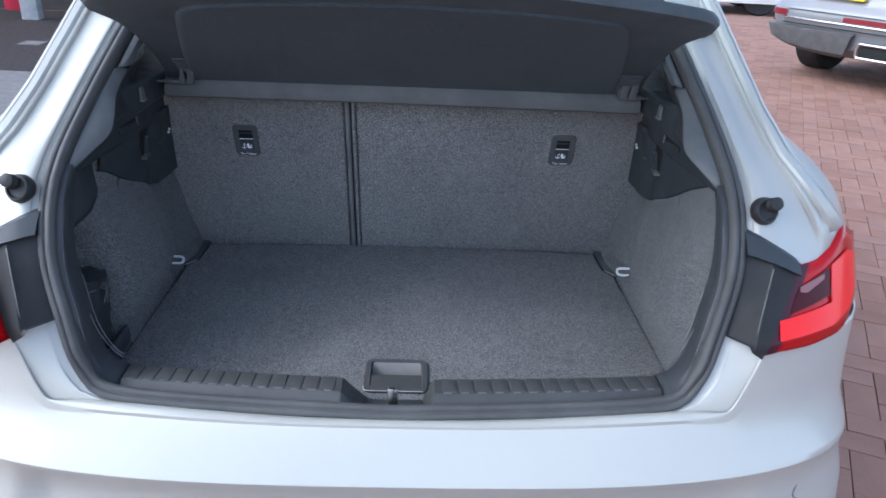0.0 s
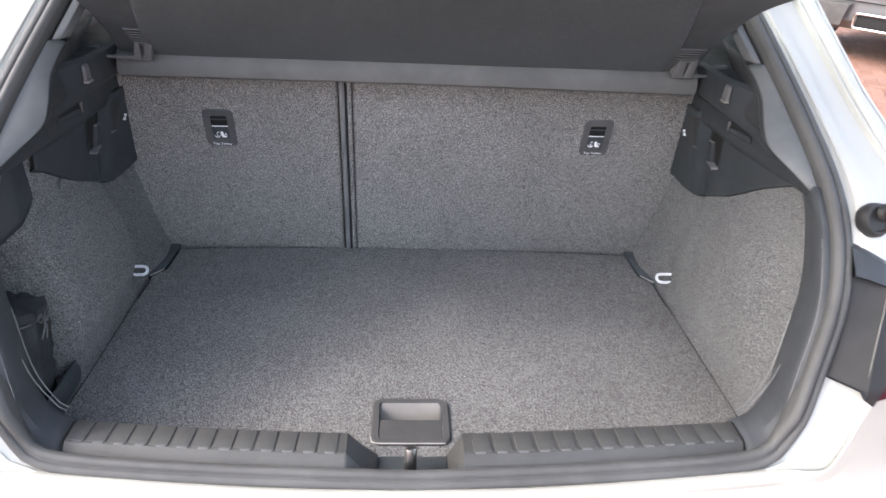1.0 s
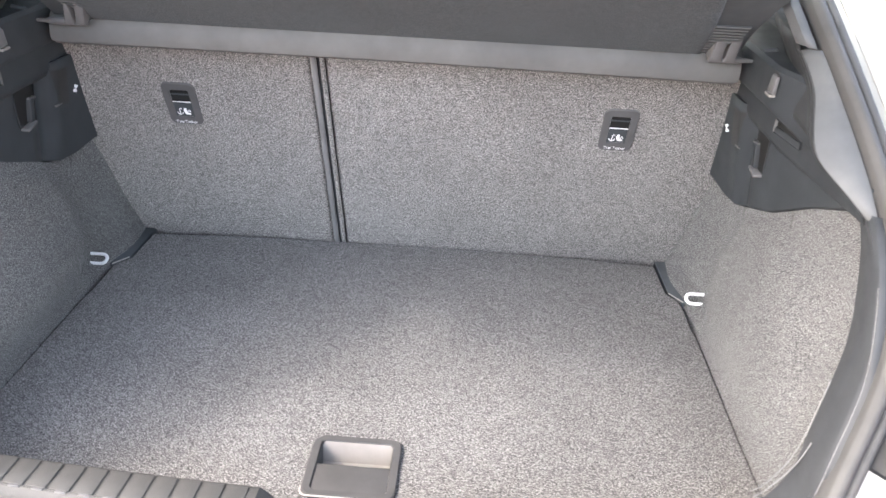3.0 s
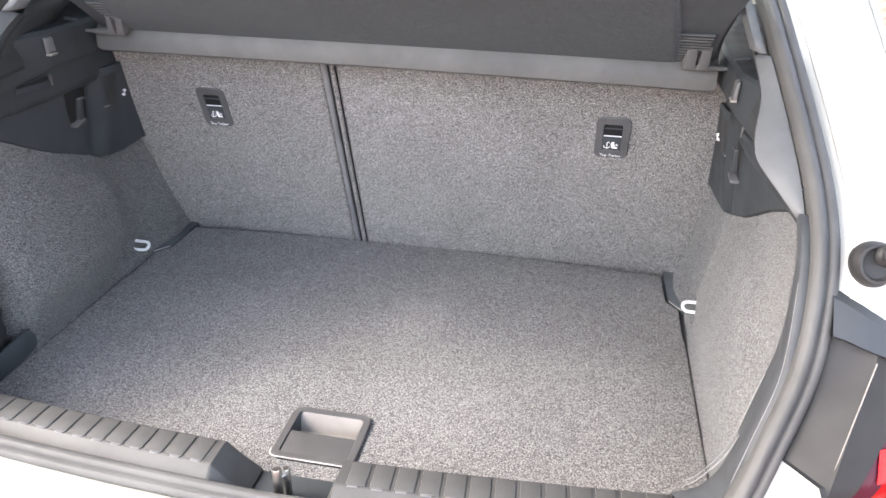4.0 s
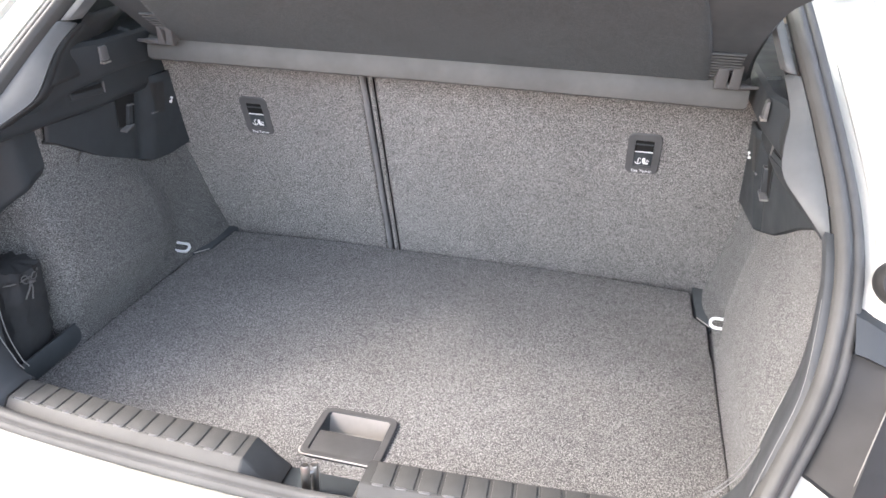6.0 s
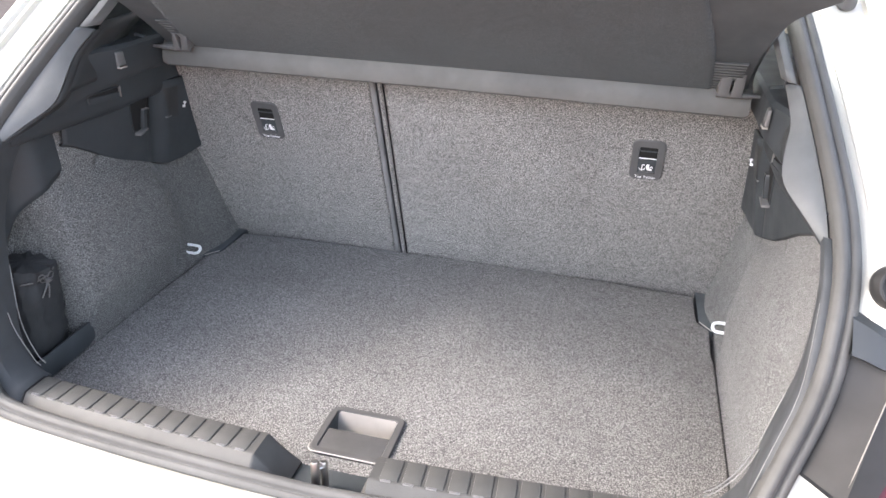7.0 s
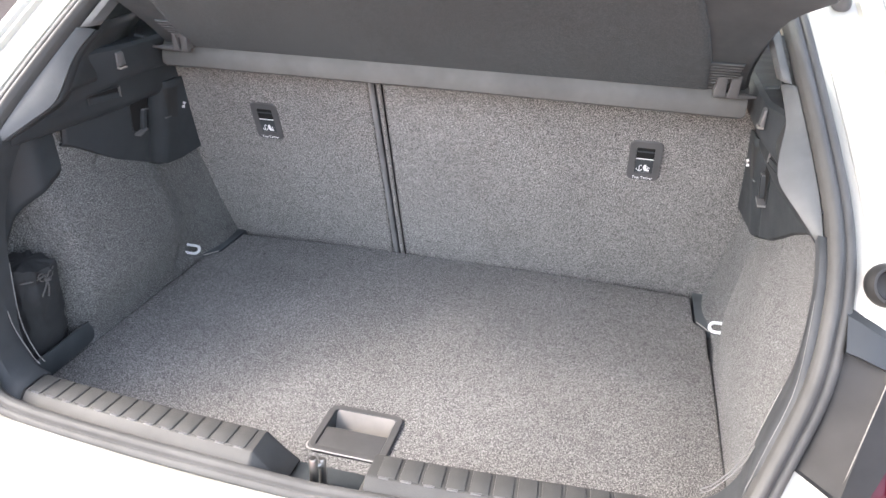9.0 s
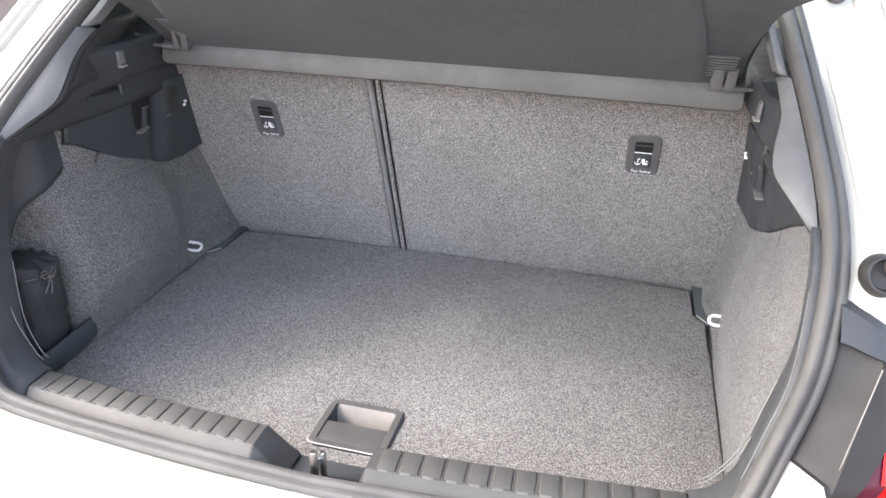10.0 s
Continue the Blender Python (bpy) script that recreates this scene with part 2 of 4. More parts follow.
# painted lip round the opening, and the rubber seal on it
part("opening_flange", sweep([(-0.012, -0.012), (-0.008, -0.006), (0.004, -0.004), (0.012, 0.001), (0.022, -0.002), (0.032, -0.006), (0.045, -0.012)]), PAINT, car)
SEAL = [(0.0, -0.006), (0.001, 0.005), (-0.003, 0.0100), (-0.008, 0.0118), (-0.0130, 0.0108), (-0.0155, 0.0085), (-0.0180, 0.0105),
        (-0.022, 0.0145), (-0.027, 0.0160), (-0.0315, 0.0148), (-0.0350, 0.0115), (-0.0380, 0.007), (-0.039, -0.010), (-0.03, -0.02), (-0.01, -0.02)]
ring_seal = smooth_path(SEAL[-2:] + SEAL + SEAL[:2], 84)[8:-10]
rows = []
for p, u, b in FRAMES:
    # the seal is squeezed flatter along the sill
    slim = 0.62 + 0.06 * step(0.676, 0.74, p.z)
    inset = 0.004 * step(0.69, 0.74, p.z) * step(0.93, 0.84, p.z)
    # and lies at a slant there, facing up and back
    low = step(0.745, 0.685, p.z)
    u2 = (u - Vector((0, 0.75 * low, 0))).normalized()
    b2 = (b - u2 * b.dot(u2)).normalized()
    rows.append([p + u2 * (float(a) * slim - inset) + b2 * float(c) * (0.85 - 0.30 * low) for a, c in ring_seal])
part("weatherstrip", loft(rows, wrap=True, closed=True), RUBBER, car, "black double-lipped rubber seal")

# bumper
CENTRE = [(0.675, 0.026), (0.6745, 0.016), (0.6755, 0.0115), (0.6735, 0.0065), (0.6690, 0.0062), (0.6665, 0.002), (0.642, -0.018), (0.613, -0.0415), (0.603, -0.047), (0.597, -0.0455),
          (0.572, -0.022), (0.535, -0.014), (0.50, -0.018), (0.45, -0.040), (0.38, -0.050), (0.28, -0.045)]
CORNER = [(0.80, 0.020), (0.79, 0.0190), (0.77, 0.016), (0.745, 0.0125), (0.72, 0.009), (0.70, 0.006), (0.65, -0.006), (0.613, -0.0415), (0.603, -0.047), (0.597, -0.0455),
          (0.572, -0.037), (0.535, -0.036), (0.50, -0.042), (0.45, -0.052), (0.38, -0.055), (0.28, -0.045)]
rows = []
half_x = sorted([0.804 * math.sin(i / 40 * math.pi / 2) for i in range(1, 41)] + [0.515 + 0.004 * i for i in range(22)])
for x in [-x for x in half_x[::-1]] + [0.0] + half_x:
    w = step(0.520, 0.588, abs(x))
    q = abs(x) / 0.808
    drop = 0.32 * (1 - (1 - q ** 3) ** (1 / 3))
    rise = 0.014 * step(0.1, 0.5, abs(x)) * (1 - w)
    row = []
    blend = step(0.46, 0.522, abs(x))
    for k, ((zc, yc), (zk, yk)) in enumerate(zip(CENTRE, CORNER)):
        near = max(0.0, 1 - k / 6) * (1 - w)
        z = zc * (1 - w) + zk * w + rise * max(0.0, 1 - k / 7)
        y = yc * (1 - w) + yk * w + drop * (1 - 0.85 * near) + 0.45 * bow(x) * near
        if k < 6:
            y = y * (1 - blend) + (corner_y(x, z) - 0.001) * blend
        row.append((x * (1 + 0.03 * step(0.60, 0.48, z)), y, z))
    rows.append(row)
bumper = part("rear_bumper", loft(rows), PAINT, car)
thicken(bumper, 0.003)
for x in (0.675, -0.675):
    bm = bmesh.new()
    ring = bmesh.ops.create_cone(bm, cap_ends=True, segments=28, radius1=0.012, radius2=0.011, depth=0.004)
    bmesh.ops.transform(bm, verts=bm.verts, matrix=pose(x, corner_y(x, 0.655) - 0.0385, 0.533, 90, 0, 33 if x > 0 else -33))
    s = part("parking_sensor", bm, PAINT, bumper)
    bm = tube([s_ for s_ in [(x + 0.0125 * math.cos(k * math.tau / 24), corner_y(x, 0.655) - 0.0415 + 0.0025 * math.sin(k * math.tau / 24) + 0.0125 * 0.62 * math.cos(k * math.tau / 24) * (1 if x > 0 else -1),
               0.533 + 0.0125 * math.sin(k * math.tau / 24)) for k in range(25)]], 0.0007, 5)
    part("sensor_gap", bm, DARK_GAP, bumper)


# rear quarter with its pillar
def x_outer(z):
    return float(np.interp(z, [0.66, 0.80, 0.935, 0.96, 1.0, 1.045, 1.103, 1.18, 1.255, 1.38, 1.5], [0.80, 0.80, 0.745, 0.722, 0.682, 0.640, 0.613, 0.592, 0.574, 0.535, 0.50]))


def quarter(side):
    rows = []
    for z in np.r_[np.linspace(0.662, 0.80, 12), np.linspace(0.815, 0.95, 9), np.linspace(0.965, 1.40, 40)]:
        xs, xo = x_seal(z) + 0.012, x_outer(z)
        up = step(0.95, 1.06, z)
        row = []
        yk, yo = opening_y(z), opening_y(z)
        for f, lift in ((0.0, -0.004), (0.08, -0.003), (0.24, -0.001), (0.29, 0.004), (0.50, 0.003), (0.62, 0.001), (0.640, -0.004), (0.665, -0.010), (0.70, -0.012), (0.725, -0.010), (0.755, -0.009), (0.78, -0.013), (0.82, -0.018), (0.94, -0.020), (1.0, -0.010)):
            x = xs + (xo - xs) * f
            ridge = 0.5415 + 0.030 * (z - 0.683) / 0.117
            if z <= 0.80:
                t = 1.08 * f
                x = xs + (ridge - xs) * t
                y = yk + (corner_y(ridge, z) + 0.002 - yk) * t
            else:
                low = (1 - t_mix(f)) * yk + t_mix(f) * corner_y(x, z)
                high = yk + lift
                y = low * (1 - up) + high * up + lift * (1 - up) * (step(0.912, 0.935, z) if f < 0.76 else step(0.93, 0.955, z))
            row.append((side * x, y, z))
        rows.append(row)
    return loft(rows)


def t_mix(f):
    return step(0.0, 0.35, f)


def haunch(side):
    """Shoulder and side skin, from the lamp forward to the door."""
    rows = []
    for z in np.linspace(0.26, 1.04, 40):
        x0 = x_outer(z) if z > 0.80 else 0.80
        y0 = corner_y(x0, z) if z > 0.80 else corner_y(0.80, max(z, 0.655))
        if z > 0.96:
            y0 = opening_y(z) * step(0.96, 1.05, z) + corner_y(x0, z) * (1 - step(0.96, 1.05, z)) - 0.012
        reach = 0.862 - 0.05 * step(0.62, 0.25, z) - 0.19 * step(0.935, 1.10, z)
        row = []
        for a in np.linspace(0, 1, 26):
            y = y0 + (3.3 - y0) * a ** 2.2
            k = 1 - math.exp(-(y - y0) / 0.22)
            row.append((side * (x0 + (max(reach, x0 + 0.006) - x0) * k), y, z))
        rows.append(row)
    return loft(rows)


for side in (1, -1):
    thicken(part("quarter_panel", quarter(side), PAINT, car), 0.002)
    part("side_panel", haunch(side), PAINT, car)
    thicken(part("pillar_skin", loft([[(side * (x_outer(z) + dx), opening_y(z) - 0.012 + dy, z + dz) for dx, dy, dz in ((0, 0, 0), (0.008, 0.012, 0), (0.020, 0.06, 0), (0.032, 0.20, 0), (0.036, 0.34, -0.01))] for z in np.linspace(1.03, 1.40, 30)]), PAINT, car), 0.002, 0)


# ---- lamps, carrier panels and buffers at the rear corners ----
def skin_patch(side, xs, low, high, lift, steps=8):
    """A sheet on the rear corner's skin between two height curves; low and high are lists of (x, z)."""
    rows = []
    for x in xs:
        a, b = (np.interp(x, [p[0] for p in c], [p[1] for p in c]) for c in (low, high))
        rows.append([(side * x, corner_y(x, z) - lift, z) for z in np.linspace(a, max(b, a + 0.0005), steps)])
    return loft(rows)


LAMP_LOW = [(0.568, 0.786), (0.65, 0.7865), (0.712, 0.793), (0.739, 0.806), (0.765, 0.825), (0.80, 0.862), (0.828, 0.88)]
LAMP_HIGH = [(0.566, 0.787), (0.601, 0.855), (0.632, 0.900), (0.673, 0.903), (0.705, 0.916), (0.736, 0.940), (0.750, 0.932), (0.77, 0.918), (0.81, 0.900)]
for side in (1, -1):
    lamp = part("tail_light", skin_patch(side, np.linspace(0.566, 0.790, 40), LAMP_LOW, LAMP_HIGH, 0.006), LENS, car, "red angular tail light lens")
    thicken(lamp, 0.03, 1.0 if side < 0 else -1.0)
    part("plum_edge", skin_patch(side, np.linspace(0.566, 0.651, 18), [(0.566, 0.785), (0.588, 0.787), (0.651, 0.898)],
         [(0.566, 0.788), (0.601, 0.857), (0.632, 0.901), (0.651, 0.9025)], 0.0085), PLUM, lamp, "dark plum inner edge")
    part("dark_window", skin_patch(side, np.linspace(0.613, 0.694, 12), [(0.613, 0.838), (0.688, 0.851), (0.694, 0.853)], [(0.613, 0.842), (0.630, 0.872), (0.694, 0.890)], 0.0095), LENS_DARK, lamp, "dark red inner window")
    part("reflector_patch", skin_patch(side, np.linspace(0.632, 0.682, 8), [(0.632, 0.866), (0.645, 0.863), (0.682, 0.877)], [(0.632, 0.873), (0.682, 0.884)], 0.0105), LENS_PALE, lamp, "pale reflector behind the lens")
    part("light_bar", skin_patch(side, np.r_[np.linspace(0.592, 0.696, 14), np.linspace(0.6985, 0.765, 14)], [(0.592, 0.805), (0.70, 0.810), (0.739, 0.822), (0.765, 0.842)],
         [(0.592, 0.832), (0.696, 0.842), (0.6985, 0.893), (0.74, 0.905), (0.765, 0.895)], 0.0108, 14), LENS_BAR, lamp, "bright red angled light bar")

    # black carrier panel between seal and lamp
    rows, block = [], []
    for z in np.linspace(0.780, 0.950, 28):
        x0 = x_seal(z) - 0.004
        x1 = max(x0 + 0.003, 0.548 + 0.032 * (z - 0.81) / 0.098)
        x2 = max(x1 + 0.003, 0.566 + 0.066 * (z - 0.786) / 0.113)
        za = max(z, 0.803)
        zk = min(z, 0.904)
        x1, x2 = min(x1, 0.5787), min(x2, 0.635)
        rows.append([(side * x0, opening_y(za) - 0.002, za), (side * (x0 * 0.5 + x1 * 0.5), (opening_y(za) - 0.002 + corner_y(x1, za) - 0.010) / 2, za - 0.35 * max(0, za - 0.915)), (side * x1, corner_y(x1, min(za, 0.918)) - 0.010, min(za, 0.918)),
                     (side * (x1 + 0.002), corner_y(x1, min(z, 0.917)) - 0.013, max(min(z, 0.917), 0.797)), (side * x2, corner_y(x2, zk) - 0.0105, zk), (side * (x2 + 0.0025), corner_y(x2, zk) - 0.006, zk)])
    panel = part("light_carrier", loft(rows), CARRIER, car, "dark grey plastic panel beside the lamp")
    for f in np.linspace(0, 1, 9):
        x = 0.540 + 0.090 * f
        top = 0.950 - 0.043 * f ** 1.3
        deep = 0.030 - 0.012 * f
        yt = (1 - step(0, 0.4, f)) * opening_y(top) + step(0, 0.4, f) * corner_y(x, top)
        yb = (1 - step(0, 0.4, f)) * opening_y(top - deep) + step(0, 0.4, f) * corner_y(x, top - deep)
        block.append([(side * x, yt + 0.004, top + 0.002), (side * x, yt - 0.016, top), (side * x, yb - 0.019, top - deep + 0.003), (side * x, yb - 0.016, top - deep), (side * x, yb - 0.006, top - deep - 0.001)])
    part("panel_step", loft(block), TRIM_BLACK, panel)
    pts = [(side * (0.549 + 0.032 * (z - 0.81) / 0.098), corner_y(0.56, z) - 0.0125, z) for z in np.linspace(0.812, 0.905, 12)]
    part("edge_bead", tube(pts, 0.0007, 6), HANDLE_CUP, panel, "thin pale edge")

    # lower buffer: a ribbed cup with a knob
    n = Vector((side * 0.10, -0.90, 0.42)).normalized()
    base = Vector((side * 0.574, 0.176, 0.976))
    q = n.to_track_quat("Z", "Y").to_matrix().to_4x4()
    rows = []
    for r, h in ((0.0185, -0.006), (0.0210, 0.002), (0.0205, 0.010), (0.0175, 0.016), (0.0150, 0.0165), (0.0130, 0.012), (0.008, 0.011)):
        rows.append([base + q @ Vector((r * math.cos(a), r * (1.12 - 0.12 * max(0, math.sin(a))) * math.sin(a), h)) for a in np.linspace(0, math.tau, 28, endpoint=False)])
    cup = part("rubber_buffer", loft(rows, closed=True, cap=True), BUFFER, car, "black rubber boot-lid buffer")
    k0 = base + n * 0.010 + Vector((side * 0.008, 0, 0.009))
    rows = []
    for r, h in ((0.0115, 0.0), (0.0110, 0.004), (0.0090, 0.006), (0.0090, 0.008), (0.0108, 0.009), (0.0105, 0.012), (0.006, 0.014)):
        rows.append([k0 + Vector((side * 0.10 * h, 0, 0.10 * h)) + q @ Vector((r * math.cos(a), r * math.sin(a), h)) for a in np.linspace(0, math.tau, 20, endpoint=False)])
    part("knob", loft(rows, closed=True, cap=True), BUFFER, cup)
    # upper buffer on the pillar
    n = opening_normal(1.2)
    base = Vector((side * 0.538, opening_y(1.203) + 0.002, 1.203))
    q = n.to_track_quat("Z", "Y").to_matrix().to_4x4()
    rows = [[base + q @ Vector((r * math.cos(a), r * math.sin(a), h)) for a in np.linspace(0, math.tau, 18, endpoint=False)] for r, h in ((0.0115, 0.0), (0.0115, 0.006), (0.0095, 0.009), (0.0085, 0.012), (0.0080, 0.020), (0.005, 0.022), (0.004, 0.017))]
    part("rubber_buffer", loft(rows, closed=True, cap=True), GREY_CLIP, car, "small grey pillar buffer")


# ---- inside the boot ----
FLOOR = 0.64


def carpet_top(y):
    return float(np.interp(y, [0.10, 0.20, 0.345, 0.362, 0.45, 0.573, 0.62, 0.68, 0.80], [1.00, 0.995, 0.985, 0.948, 0.898, 0.850, 0.846, 0.856, 0.88]))


def wall_x(y, z, left):
    h = z - FLOOR
    x = 0.490 + 0.022 * step(0.512, 0.555, y) * (1 - 0.5 * step(0.05, 0.2, h)) - 0.026 * step(0.60, 0.75, y) + 0.15 * h - 0.10 * h * h
    # wheel arch bulging into the boot
    r = math.hypot(y - 0.40, z - 0.70)
    x -= (0.024 * step(0.216, 0.155, r) + 0.024 * step(0.19, 0.02, r)) * step(0.0, 0.11, h) * (step(0.250, 0.30, y) if left else 0.42)
    x -= 0.018 * step(0.512, 0.555, y) * step(0.016, 0.0, h) * step(0.76, 0.66, y)
    if left:
        x += (0.075 * step(0.292, 0.268, y) + 0.022 * step(0.200, 0.228, r) * step(0.36, 0.31, y) * step(0.268, 0.292, y)) * step(0.012, 0.03, h + 0.02)
    return x


def pocket_foot(y):
    return carpet_top(max(y, 0.363)) - 0.004 + 0.45 * max(0.0, 0.363 - y)


def pocket_x(y, z):
    """The black pocket panel above the carpet."""
    z0 = pocket_foot(y)
    fold = step(0.545, 0.578, y)
    return wall_x(y, z0, False) - 0.003 - fold * (0.010 + 0.05 * (z - z0)) - 0.10 * (z - z0)


def pocket_sheet(side, corners, out, n=6):
    """A patch on the pocket panel between four (y, z) corners, standing out from it."""
    (ya, za), (yb, zb), (yc, zc), (yd, zd) = corners
    rows = []
    for i in range(n + 1):
        f = i / n
        row = []
        for k in range(n + 1):
            g = k / n
            y = (ya * (1 - f) + yb * f) * (1 - g) + (yd * (1 - f) + yc * f) * g
            z = (za * (1 - f) + zb * f) * (1 - g) + (zd * (1 - f) + zc * f) * g
            row.append((side * (pocket_x(y, z) - out), y, z))
        rows.append(row)
    return loft(rows)


def side_carpet(side):
    rows = []
    for a in np.linspace(0, 1, 72):
        row = []
        for k in np.linspace(0, 1, 36):
            z = 0.60 + (carpet_top(0.16 + 0.64 * a) + 0.006 - 0.60) * k
            y0 = max(0.10, opening_y(z) + 0.071)
            y = y0 + (0.80 - y0) * a
            z = 0.60 + (carpet_top(y) + 0.006 - 0.60) * k
            row.append((side * (wall_x(y, z, side < 0) + 0.006), y, z))
        rows.append(row)
    return loft(rows)


for side in (1, -1):
    left = side < 0
    trim = part("side_trim", side_carpet(side),
                SIDE_CARPET, car, "dark grey carpeted side trim of the boot")
    thicken(trim, 0.012, 0)
    if left:
        # black sheet round the wheel arch, darkening the recess as shade would
        rows = []
        for a in np.linspace(radians(87), radians(192), 44):
            ca, sa = math.cos(a), math.sin(a)
            reach = 0.225
            while 0.40 + reach * ca > opening_y(0.70 + reach * sa) + 0.071 and 0.70 + reach * sa < 1.0 and reach < 0.5:
                reach += 0.002
            row = []
            for f in np.linspace(0, 1, 12):
                r = 0.219 + (reach - 0.219) * f
                y, z = 0.40 + r * ca, 0.70 + r * sa
                h = z - FLOOR
                row.append((-(0.500 + 0.15 * h - 0.10 * h * h + 0.030 * step(0.30, 0.25, y)), y, z))
            rows.append(row)
        thicken(part("recess_shade", loft(rows), TRIM_BLACK, trim, "black sheet standing in for shade in the side recess"), 0.003, 0)
    # black plastic pocket panel above the carpet
    rows = []
    for y in np.linspace(0.340 if left else 0.285, 0.76, 44):
        z0 = pocket_foot(y)
        rows.append([(side * (wall_x(y, z0, False) + 0.004), y, z0 - 0.003)] + [(side * pocket_x(y, z), y, z) for z in np.linspace(z0 + 0.001, 1.0, 10)])
    pocket = part("pocket_panel", loft(rows), TRIM_BLACK, trim, "black plastic pocket panel with hook")
    thicken(pocket, 0.004, 0)
    # shopping hook
    HOOK_BOX = [(0.486, 0.931), (0.531, 0.926), (0.536, 0.982), (0.478, 0.987)]
    # the panel is uncut: a near-black sheet stands in for the recess's shade
    part("hook_recess_shade", pocket_sheet(side, HOOK_BOX, 0.0026), DARK_GAP, pocket, "dark sheet drawn for the shade behind the hook")
    rim = [(side * (pocket_x(y, z) - 0.003), y, z) for y, z in HOOK_BOX]
    part("recess_rim", tube(rim + rim[:1], 0.0012, 6), TRIM_BLACK, pocket)
    xh = pocket_x(0.505, 0.93)
    part("hook_arm", prism([(side * (xh + 0.004), 0.503, 0.932), (side * (xh - 0.010), 0.503, 0.932), (side * (xh - 0.010), 0.513, 0.932), (side * (xh + 0.004), 0.513, 0.932)], (side * -0.002, 0.004, 0.032), 0.0015), TRIM_BLACK, pocket)
    part("hook_lip", prism([(side * (xh + 0.004), 0.508, 0.963), (side * (xh - 0.011), 0.508, 0.963), (side * (xh - 0.011), 0.524, 0.962), (side * (xh + 0.004), 0.524, 0.962)], (0, 0, 0.003), 0.0008), GREY_CLIP, pocket)
    part("hook", prism([(side * (xh + 0.003), 0.488, 0.924), (side * (xh - 0.012), 0.490, 0.923), (side * (xh - 0.013), 0.512, 0.929), (side * (xh + 0.002), 0.512, 0.930)], (0, 0, 0.004), 0.001), GREY_CLIP, pocket, "pale hook tip")
    # second recess, likewise only a darker sheet in place of its shade
    part("panel_recess_shade", pocket_sheet(side, [(0.578, 0.934), (0.606, 0.927), (0.602, 0.984), (0.566, 0.988)], 0.0026), BUFFER, pocket)
    part("rib_edge", box(*sorted((side * 0.4985, side * 0.512)), 0.570, 0.5865, 0.9325, 0.9355, 0.0007), GREY_CLIP, pocket)
    # striker for the seat
    bm = tube([(side * 0.505, 0.620, 0.942), (side * 0.493, 0.620, 0.943), (side * 0.492, 0.622, 0.949), (side * 0.505, 0.625, 0.951)], 0.0026, 8)
    part("seat_striker", bm, EYE_PAINT, pocket, "bright seat-back striker")
    # beam that carries the shelf
    rows = []
    for y in np.linspace(0.240, 0.76, 36):
        k = min(1.0, max(0.0, (y - 0.32) / 0.12))
        xl = 0.497 + 0.10 * max(0.0, 0.43 - y)
        xi = 0.510 - 0.038 * k
        zt = 1.000 + 0.085 * step(0.20, 0.40, y)
        zs = 1.006 + 0.030 * k
        rows.append([(side * 0.530, y, 0.978), (side * (xl + 0.010), y, 0.980), (side * (xl + 0.004), y, 0.984), (side * xl, y, min(0.994, zs - 0.006)), (side * (xl - 0.002), y, zs - 0.003),
                     (side * min(xl - 0.003, xi + 0.004), y, zs), (side * xi, y, zs + 0.006), (side * (xi + 0.001), y, max(zt - 0.004, zs + 0.008)), (side * (xi + 0.005), y, max(zt, zs + 0.012)), (side * 0.535, y, max(zt, zs + 0.012) + 0.004)])
    beam = part("shelf_support", loft(rows), TRIM_BLACK, trim, "black plastic shelf support")
    thicken(beam, 0.004, 0)
    part("clip", prism([(side * 0.473, 0.425, 1.055), (side * 0.467, 0.425, 1.058), (side * 0.469, 0.425, 1.077), (side * 0.473, 0.425, 1.079)], (0, 0.017, 0), 0.0012), GREY_CLIP, beam, "grey plastic clip")
    part("clip_lip", box(*sorted((side * 0.465, side * 0.473)), 0.425, 0.442, 1.053, 1.0565, 0.0008), HANDLE_CUP, beam, "pale clip lip")
    part("slot_handle", prism([(side * 0.515, 0.378, 1.0065), (side * 0.4955, 0.378, 1.0065), (side * 0.4900, 0.444, 1.0035), (side * 0.515, 0.444, 1.0035)], (0, 0.0, 0.009), 0.001), TRIM_BLACK, beam)
    # solid black bar stands in for the shade inside the slot
    part("slot_shade", prism([(side * 0.515, 0.378, 1.0155), (side * 0.4968, 0.380, 1.0155), (side * 0.4915, 0.443, 1.0125), (side * 0.515, 0.444, 1.0125)], (0, 0.0, 0.006), 0.0005), DARK_GAP, beam)
    corners = [(side * 0.4960, 0.377, 1.0070), (side * 0.4900, 0.446, 1.0040), (side * 0.4905, 0.447, 1.0205), (side * 0.4965, 0.378, 1.0195)]
    part("slot_rim", tube(corners + corners[:1], 0.0009, 6), TRIM_BLACK, beam, "thin rim of the slot handle")
    part("slot_edge", box(*sorted((side * 0.4890, side * 0.503)), 0.4455, 0.4470, 1.003, 1.021, 0.0005), GREY_CLIP, beam)
    part("pivot_socket", tube([(side * 0.476, 0.512, 1.074), (side * 0.480, 0.512, 1.086), (side * 0.495, 0.512, 1.088)], 0.0048, 10), TRIM_BLACK, beam)
    # light pillar trim beside the seal, in two lengths with a seam
    inner = [(0.477, 0.396, 1.118), (0.481, 0.366, 1.100), (0.483, 0.343, 1.082), (0.477, 0.312, 1.058), (0.476, 0.292, 1.040), (0.481, 0.277, 1.029), (0.499, 0.246, 1.011), (0.518, 0.213, 0.991)]
    inn = smooth_path(inner, 24)
    rows = []
